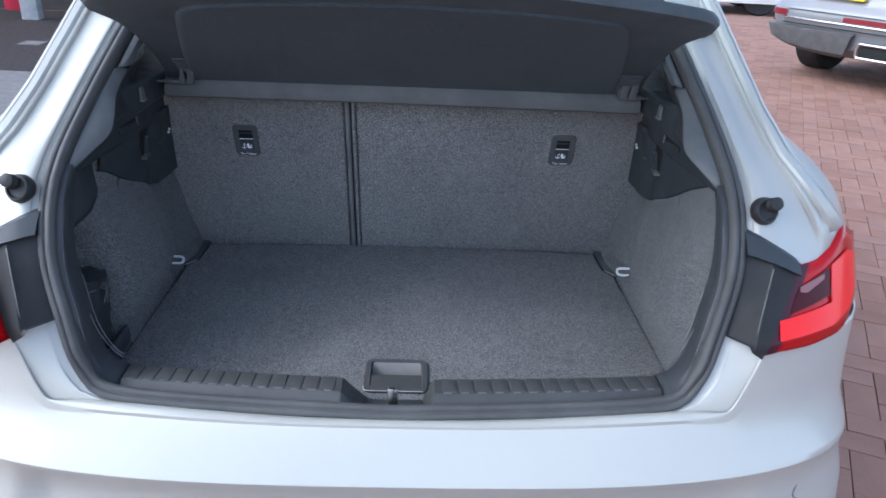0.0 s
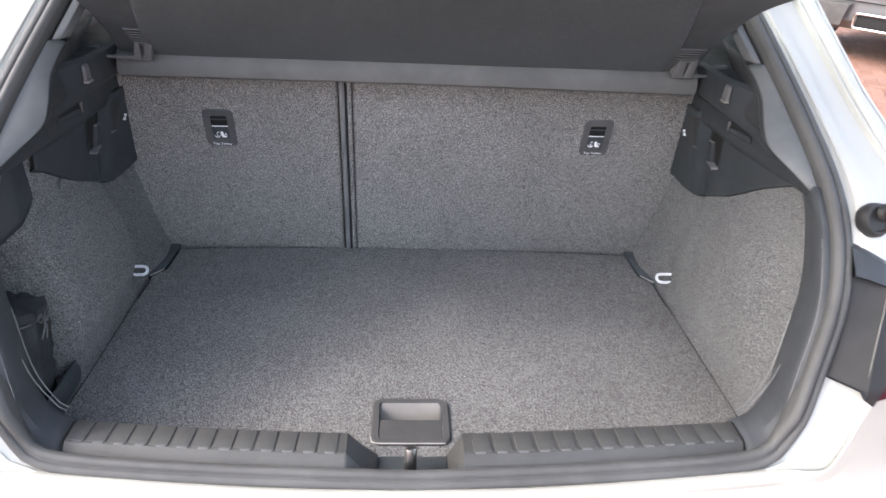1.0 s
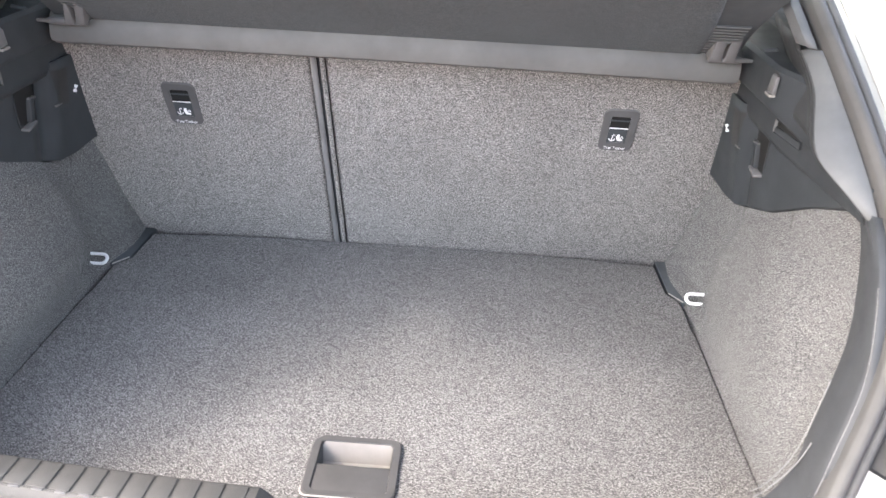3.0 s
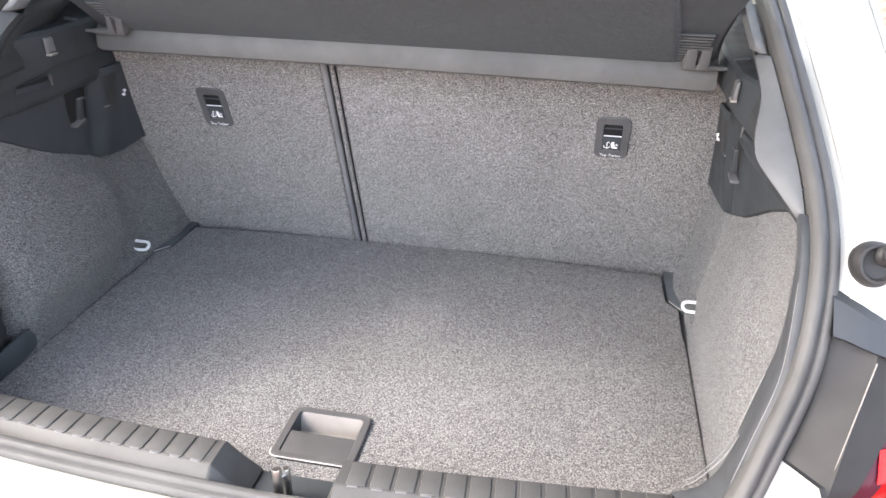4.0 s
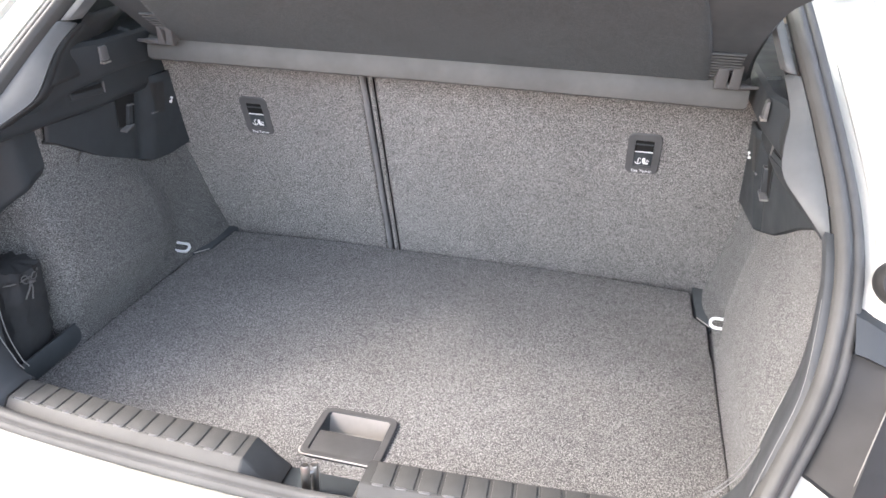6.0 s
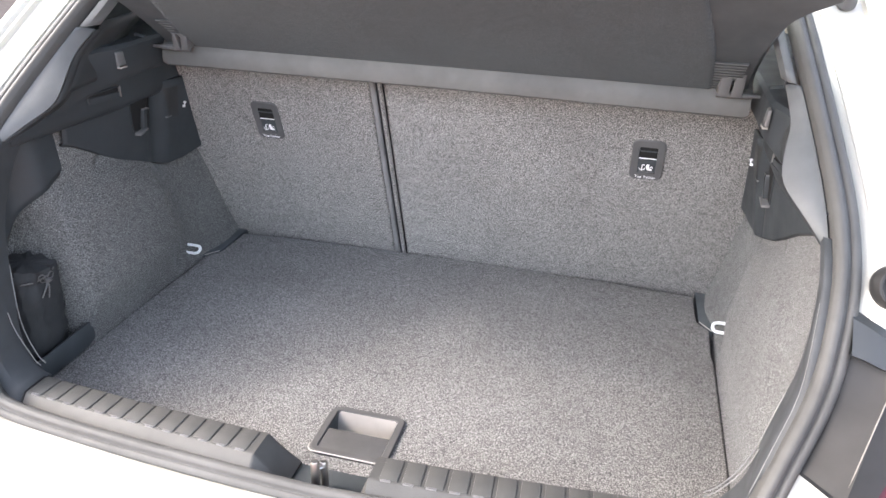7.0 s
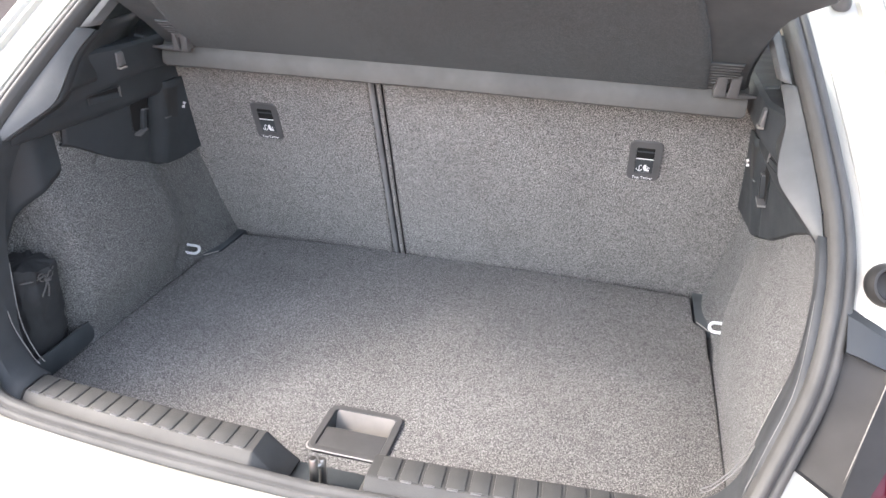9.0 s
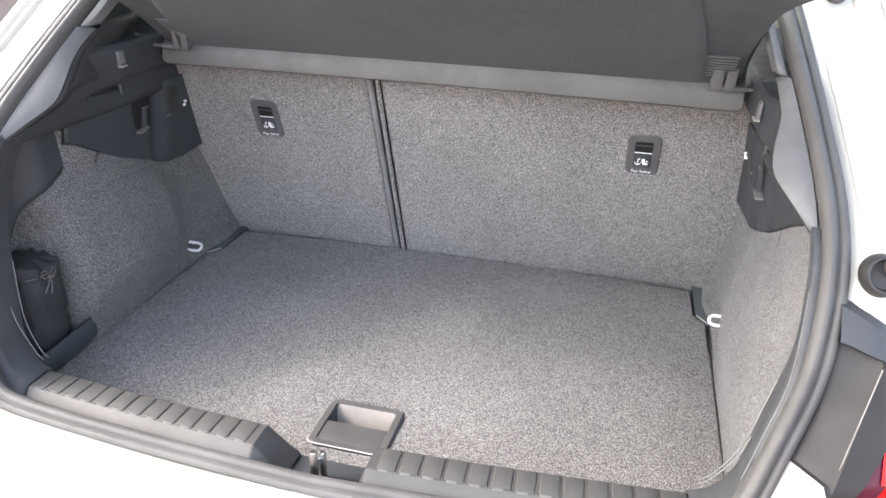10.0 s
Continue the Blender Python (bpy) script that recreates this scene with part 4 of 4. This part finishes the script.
for dy, dz, drop in ((-0.013, 0.012, 0.0), (0.010, 0.010, -0.002)):
    pts = [knot, knot + Vector((0.002, dy * 0.6, dz)), knot + Vector((0.001, dy * 1.2, dz * 0.9 + drop)), knot + Vector((0.002, dy * 0.9, dz * 0.1)), knot]
    part("cord_loop", tube(smooth_path(pts, 20), 0.0009, 6), CORD, bag, "loop of grey braided cord")
for dy, dz in ((-0.016, -0.022), (-0.004, -0.027)):
    pts = [knot, knot + Vector((0.003, dy * 0.4, dz * 0.35)), knot + Vector((0.002, dy * 0.8, dz * 0.75)), knot + Vector((0.001, dy, dz))]
    part("cord", tube(smooth_path(pts, 18), [0.0010 + 0.0005 * (k % 2) for k in range(18)], 6), CORD, bag, "grey braided cord")
part("cord_band", tube([(-0.529 + 0.0325 * math.cos(a), 0.2245 + 0.0385 * math.sin(a), 0.791 + 0.002 * math.sin(2 * a)) for a in np.linspace(0, math.tau, 40)], 0.0013, 6), CORD, bag, "grey braided cord")
settle(bag)
part("tray_lip", prism([(-0.4935, 0.150, 0.636), (-0.4935, 0.325, 0.636), (-0.4945, 0.325, 0.676), (-0.4945, 0.150, 0.672)], (-0.004, 0, 0), 0.0005), BLACK, car, "black plastic tray edge")

# ---- rest of the car: cabin, roof, raised boot lid ----
rows = []
for y in np.linspace(0.77, 2.5, 14):
    k = (y - 0.77) / 1.73
    rows.append([(0.60 * math.sin(a) * (1 + 0.04 * math.sin(k * math.pi)), y, 1.375 + 0.06 * math.cos(a) ** 2 + 0.05 * math.sin(k * math.pi)) for a in np.linspace(-math.pi / 2, math.pi / 2, 15)])
thicken(part("roof", loft(rows), PAINT, car), 0.03)
for side in (1, -1):
    rows = []
    for z in np.linspace(1.03, 1.385, 6):
        f = (z - 1.03) / 0.355
        rows.append([(side * (0.67 - 0.075 * f + 0.04 * math.sin(a * math.pi)), y, z) for a in np.linspace(0, 1, 14) for y in [0.84 + 0.16 * f + a * (2.08 - 0.35 * f)]])
    part("side_window", loft(rows), GLASS, car).visible_shadow = False
    part("rear_pillar_inner", loft([[(side * (x_outer(z) - 0.02 + 0.05 * d), (opening_y(z) + 0.03) * (1 - d) + (0.83 + 0.45 * (z - 1.05)) * d, z) for z in np.linspace(1.0, 1.38, 8)] for d in (0, 0.3, 0.65, 1.0)]), CABIN, car)
    part("shelf_rest", box(*sorted((side * 0.50, side * 0.67)), 0.42, 1.0, 1.02, 1.085, 0.01), TRIM_BLACK, car)
rows = [[(x, 2.35 + 0.75 * f, 1.40 - 0.42 * f) for x in np.linspace(-0.62 - 0.06 * f, 0.62 + 0.06 * f, 9)] for f in np.linspace(0, 1, 5)]
part("windscreen", loft(rows), GLASS, car).visible_shadow = False
rows = []
for y in np.linspace(2.95, 3.95, 14):
    k = (y - 2.95) / 1.0
    rows.append([(x * (1 - 0.12 * k ** 3), y - 0.25 * (x / 0.8) ** 4 * k ** 2, 1.0 - 0.10 * k - 0.30 * k ** 6 - 0.05 * (x / 0.8) ** 2) for x in np.linspace(-0.80, 0.80, 17)])
part("bonnet", loft(rows), PAINT, car)
part("front_bumper", loft([[(x, 3.93 - 0.25 * (x / 0.8) ** 4 + 0.03 * math.sin(f * 3), 0.25 + 0.47 * f) for x in np.linspace(-0.80, 0.80, 17)] for f in np.linspace(0, 1, 6)]), PAINT, car)
part("cabin_floor", box(-0.80, 0.80, 0.80, 3.6, 0.26, 0.32), CABIN, car)
part("underbody", box(-0.62, 0.62, 0.13, 0.9, 0.30, 0.59), CABIN, car)
part("dashboard", box(-0.70, 0.70, 2.6, 3.0, 0.5, 1.0, 0.03), CABIN, car)
for side in (1, -1):
    for y in (0.78, 3.30):
        rows = [[(side * (0.80 + dx), y + r * math.cos(a), 0.31 + r * math.sin(a)) for a in np.linspace(0, math.tau, 36, endpoint=False)] for r, dx in ((0.19, 0.02), (0.21, 0.03), (0.29, 0.03), (0.31, 0.01), (0.31, -0.16), (0.29, -0.18), (0.19, -0.18))]
        wheel = part("wheel", loft(rows, closed=True), TYRE, car, "black tyre")
        part("rim", loft([[(side * (0.80 + dx), y + r * math.cos(a), 0.31 + r * math.sin(a)) for a in np.linspace(0, math.tau, 30, endpoint=False)] for r, dx in ((0.20, 0.025), (0.18, 0.01), (0.06, 0.02), (0.02, 0.024))], closed=True, cap=True), CHROME, wheel, "silver rim")
def lid_point(q, f):
    w = 0.47 + 0.13 * step(0, 0.7, f)
    return (w * q, 0.80 - 0.96 * f, 1.425 + 0.43 * f - 0.30 * max(0, f - 0.55) ** 1.3 + 0.03 * (1 - q * q))


lid = part("boot_lid", loft([[lid_point(q, f) for q in np.linspace(-1, 1, 15)] for f in np.linspace(0.47, 1, 11)]), PAINT, car, "silver boot lid, raised")
thicken(lid, 0.04)
rows = []
for f in np.linspace(0.46, 0.985, 12):
    rows.append([Vector(lid_point(0.97 * q, f)) - Vector((0, 0.02, 0.045 + 0.055 * step(1.02, 0.97, abs(q)) * step(0.985, 0.93, f))) for q in np.linspace(-1, 1, 21)])
thicken(part("lid_lining", loft(rows), TRIM_BLACK, lid, "black plastic lining inside the boot lid"), 0.004, 0)
for a, b in ((-1.0, -0.88), (0.88, 1.0)):
    thicken(part("lid_pillar", loft([[lid_point(q, f) for q in np.linspace(a, b, 3)] for f in np.linspace(0, 0.48, 10)]), PAINT, lid), 0.03)
part("rear_window", loft([[lid_point(q, f) for q in np.linspace(-0.88, 0.88, 9)] for f in np.linspace(0.02, 0.48, 10)]), GLASS, lid, "tinted rear window in the lid")
settle(car)

# ---- surroundings ----
def paver_material():
    m, nt, b = node_material("brick_paver", (0.30, 0.17, 0.135), 0.85)
    info = nt.nodes.new("ShaderNodeObjectInfo").outputs["Random"]
    island = nt.nodes.new("ShaderNodeNewGeometry").outputs["Random Per Island"]
    add = nt.nodes.new("ShaderNodeMath")
    add.operation = "FRACT"
    s = nt.nodes.new("ShaderNodeMath")
    s.operation = "ADD"
    nt.links.new(info, s.inputs[0])
    nt.links.new(island, s.inputs[1])
    nt.links.new(s.outputs[0], add.inputs[0])
    tone = ramp(nt, add.outputs[0], [(0.0, (0.195, 0.098, 0.066)), (0.4, (0.230, 0.120, 0.082)), (0.75, (0.25, 0.135, 0.096)), (1.0, (0.215, 0.120, 0.090))])
    dirt = ramp(nt, noise_tex(nt, 3, 6.0, 0.65), [(0.3, grey(0.82)), (0.7, grey(1.1))])
    grit = ramp(nt, noise_tex(nt, 160, 4.0, 0.7), [(0.3, grey(0.85)), (0.7, grey(1.1))])
    nt.links.new(mix(nt, "MULTIPLY", 1.0, mix(nt, "MULTIPLY", 1.0, tone, dirt), grit), b.inputs["Base Color"])
    bump(nt, b, noise_tex(nt, 220, 4.0), 0.5, 0.002)
    return m


PAVER = paver_material()
LIGHT_PAVING = plastic_material("pale_concrete_paving", 0.125, 0.9, 80, 0.002, (1.05, 0.98, 0.95))
FACADE = plastic_material("dark_facade_panel", 0.035, 0.5, 40, 0.001, (1.15, 0.98, 0.95))
WHITE_POST = plastic_material("white_post", 0.3, 0.5)
RED_SIGN = node_material("red_banner", (0.35, 0.01, 0.03), 0.6)[0]
YELLOW = node_material("yellow_plate", (0.75, 0.55, 0.03), 0.5)[0]

ground = part("ground", loft([[(r * math.cos(a), r * math.sin(a), -0.008) for a in np.linspace(0, math.tau, 48, endpoint=False)] for r in (0.01, 4, 12, 40, 200, 2500)], closed=True), PAVER, None, "red brick paved forecourt", False)
tagged(ground, "red-brown brick paved forecourt ground", kind="structure")


# pale paving strip and the dark building beyond it
strip = part("pavement", box(-9.0, -1.2, 1.6, 5.55, -0.10, 0.004), LIGHT_PAVING, None, "pale concrete paving beside the car")
tagged(strip, kind="structure")
DARK_PAVING = plastic_material("dark_brown_paving", 0.024, 0.7, 60, 0.002, (1.2, 0.97, 0.93))
terrace = part("dark_paving", box(-12.0, -1.2, 5.56, 9.3, -0.10, 0.002), DARK_PAVING, None, "dark brown paving in front of the building")
tagged(terrace, kind="structure")
# bright reflection on the dark area, put in as a pale block
part("pale_reflection", box(-4.00, -3.78, 6.80, 7.02, -0.02, 0.006), LIGHT_PAVING, terrace, "pale patch standing in for a reflection")
building = thing("building", "dark building front with wide glazing", "building", (-5, 9.6, 0))
part("wall", box(-14, -0.5, 9.4, 9.7, 0.0, 3.6), FACADE, building)
for k in range(5):
    part("window", box(-12.5 + 2.2 * k, -10.6 + 2.2 * k, 9.37, 9.42, 0.75, 2.6), DARK_GAP, building)
part("band", box(-14, -0.5, 9.35, 9.41, 0.60, 0.70), FACADE, building)
settle(building)
post = thing("post", "white square post with a red banner beside it", "post", (-4.6, 8.5, 0))
part("shaft", box(-4.74, -4.54, 8.45, 8.60, 0.0, 2.4, 0.01), WHITE_POST, post)
part("banner", box(-4.94, -4.745, 8.50, 8.53, 0.10, 2.2, 0.004), RED_SIGN, post, "dark red banner")
settle(post)


# large silver car parked ahead
def parked_suv(m):
    suv = thing("parked_suv", "large silver estate car parked on the brick paving", "car")
    suv.matrix_basis = m
    rows = []
    for z, dy, hw in ((0.27, 0.20, 0.90), (0.36, 0.06, 0.93), (0.50, 0.02, 0.945), (0.60, 0.0, 0.955), (0.66, 0.0, 0.96), (0.70, 0.02, 0.96), (0.74, 0.06, 0.955), (0.80, 0.09, 0.95), (0.95, 0.12, 0.95), (1.08, 0.16, 0.93), (1.2, 0.25, 0.86), (1.45, 0.45, 0.76), (1.62, 0.62, 0.66)):
        row = []
        for x in np.linspace(-1, 1, 25):
            q = abs(x)
            row.append((hw * math.sin(x * math.pi / 2) if q < 1 else hw * x, dy + 0.30 * q ** 5, z + 0.55 * max(0, 0.52 - z) * q ** 4))
        row = [(-hw, 4.6, z)] + [(-hw, 2.5, z)] + row + [(hw, 2.5, z), (hw, 4.6, z)]
        rows.append(row)
    body = part("body", loft(rows), SUV_PAINT, suv)
    part("roof", loft([[(x, y, 1.62 + 0.05 * (1 - (x / 0.66) ** 2)) for x in np.linspace(-0.66, 0.66, 7)] for y in (0.62, 2.0, 3.4)]), SUV_PAINT, suv)
    sk = []
    for z, dy, a, b in ((0.27, 0.12, -0.80, -0.12), (0.31, 0.05, -0.88, -0.08), (0.48, 0.0, -0.955, -0.02), (0.505, 0.0, -0.96, 0.0), (0.512, 0.04, -0.96, 0.0)):
        sk.append([(x, dy - 0.03 + 0.30 * (math.asin(min(1, abs(x) / 0.985)) * 2 / math.pi) ** 5, z + 0.5 * max(0, 0.5 - z) * abs(x / 0.95) ** 3) for x in np.linspace(a, b, 15)])
    part("skid_panel", loft(sk), SILVER_TRIM, suv, "matt grey lower bumper panel")
    ring = [(x + 0.31, -0.025, z + 0.375) for x, z in round_rect(0.25, 0.062, 0.03)]
    part("exhaust_surround", tube(ring + ring[:1], 0.013, 8), CHROME, suv, "chrome exhaust surround")
    part("exhaust_mouth", box(0.07, 0.55, -0.012, 0.06, 0.320, 0.430, 0.01), DARK_GAP, suv)
    for s in (-1, 1):
        part("reflector", skin_box(s * 0.72, s * 0.955, 0.595, 0.655), REFLECTOR, suv, "red bumper reflector")
        part("tail_light", prism([(s * 0.55, 0.085, 0.86), (s * 0.92, 0.33, 0.86), (s * 0.92, 0.36, 0.98), (s * 0.55, 0.12, 0.98)], (0, -0.03, 0), 0.008), LENS, suv, "red tail light")
        for y in (0.95, 3.85):
            rows = [[(s * (0.84 + dx), y + r * math.cos(a), 0.37 + r * math.sin(a)) for a in np.linspace(0, math.tau, 32, endpoint=False)] for r, dx in ((0.25, 0.08), (0.34, 0.09), (0.37, 0.06), (0.37, -0.16), (0.34, -0.19), (0.2, -0.19))]
            w = part("wheel", loft(rows, closed=True, cap=True), TYRE, suv, "black tyre")
            part("rim", loft([[(s * (0.92 + dx), y + r * math.cos(a), 0.37 + r * math.sin(a)) for a in np.linspace(0, math.tau, 24, endpoint=False)] for r, dx in ((0.26, 0.0), (0.24, -0.02), (0.03, -0.01))], closed=True, cap=True), CHROME, w)
    part("reflector", skin_box(-0.14, 0.36, 0.60, 0.645), REFLECTOR, suv, "wide red bumper reflector")
    part("bumper_groove", skin_box(-0.93, 0.75, 0.530, 0.540), DARK_GAP, suv)
    part("bumper_groove", skin_box(-0.93, 0.75, 0.662, 0.668), DARK_GAP, suv)
    part("underside", box(-0.70, 0.70, 0.70, 4.5, 0.30, 0.5, 0.02), CABIN, suv)
    part("number_plate", box(-0.50, -0.02, 0.04, 0.10, 0.795, 0.90, 0.003), YELLOW, suv, "plain yellow plate")
    part("chrome_strip", box(-0.75, 0.75, -0.012, 0.03, 0.575, 0.59, 0.003), CHROME, suv)
    return suv


def skin_box(xa, xb, za, zb):
    rows = []
    for x in np.linspace(xa, xb, 8):
        y = 0.30 * (math.asin(min(1, abs(x) / 0.96)) * 2 / math.pi) ** 5
        rows.append([(x, y + d, z) for d, z in ((0.0, za), (-0.014, za + 0.004), (-0.014, zb - 0.004), (0.0, zb))])
    return loft(rows)


SILVER_TRIM = plastic_material("matt_silver_trim", 0.075, 0.45, tint=(1, 0.98, 0.97))
parked_suv(pose(4.02, 6.05, 0, 0, 0, -57))


def parked_hatch(m):
    ob = thing("parked_car", "white car parked far across the forecourt", "car")
    ob.matrix_basis = m
    rows = []
    for z, o in ((0.19, 0.03), (0.25, 0.0), (0.6, -0.02), (0.85, 0.0), (0.95, 0.06), (1.3, 0.25), (1.42, 0.4)):
        rows.append([(0.88 * c * (1 - o * 0.5), (2.1 - o) * s_, z) for a in np.linspace(0, math.tau, 40, endpoint=False)
                     for c, s_ in [(abs(math.cos(a)) ** 0.35 * (1 if math.cos(a) > 0 else -1), abs(math.sin(a)) ** 0.35 * (1 if math.sin(a) > 0 else -1))]])
    part("body", loft(rows, closed=True, cap=True), WHITE_PAINT, ob)
    for s in (-1, 1):
        for y in (-1.3, 1.3):
            part("wheel", loft([[(s * (0.80 + dx), y + r * math.cos(a), 0.32 + r * math.sin(a)) for a in np.linspace(0, math.tau, 28, endpoint=False)] for r, dx in ((0.2, 0.03), (0.30, 0.03), (0.32, 0.0), (0.32, -0.16))], closed=True, cap=True), TYRE, ob, "black tyre")
    return ob


parked_hatch(pose(4.58, 13.1, 0, 0, 0, 80))

# brick pavers in a herringbone: nearest ones single, the rest joined
L, W, J = 0.20, 0.10, 0.003
single = box(-L / 2 + J / 2, L / 2 - J / 2, -W / 2 + J / 2, W / 2 - J / 2, -0.03, 0.0, 0.0022)
paver_mesh = bpy.data.meshes.new("paver")
single.to_mesh(paver_mesh)
single.free()
paver_mesh.materials.append(PAVER)
spots = []
YAW = -25.0
CT, ST = math.cos(radians(-YAW)), math.sin(radians(-YAW))
for i in range(-110, 110):
    for j in range(-60, 60):
        for turn in (0, 1):
            # unit cell of the herringbone, in widths, turned with the forecourt
            u, v = i + 2 * j, i - 2 * j
            a, b = ((u + 1) * W, (v + 0.5) * W) if turn == 0 else ((u + 0.5) * W, (v + 2) * W)
            x, y = a * CT + b * ST + 3.0, b * CT - a * ST + 3.0
            near = 0.75 < x < 6.5 and -0.3 < y < 10 and 0.46 * (y + 0.9) - 0.3 < x < 0.72 * (y + 0.9) + 0.4
            if near or (-4.5 < x < 8 and -3.5 < y < 11 and not (x < -1.1 and y > 1.5)):
                spots.append((x * x + y * y if near else 1000 + x * x + y * y, x, y, turn))
spots.sort()
rng = random.Random(5)
verts, faces = [], []
base_v = [v.co.copy() for v in paver_mesh.vertices]
base_f = [tuple(p.vertices) for p in paver_mesh.polygons]
for n, (d, x, y, turn) in enumerate(spots):
    m = pose(x, y, rng.uniform(-0.0015, 0.0015), rng.uniform(-0.4, 0.4), rng.uniform(-0.4, 0.4), 90 * turn + YAW + rng.uniform(-0.5, 0.5))
    if n < 300:
        mesh_part("paver", paver_mesh, ground, m)
    else:
        k = len(verts)
        verts += [m @ v for v in base_v]
        faces += [tuple(a + k for a in f) for f in base_f]
far = bpy.data.meshes.new("pavers")
far.from_pydata(verts, [], faces)
far.materials.append(PAVER)
ob = new("pavers", far)
ob.parent = ground
tagged(ob, kind="stuff")
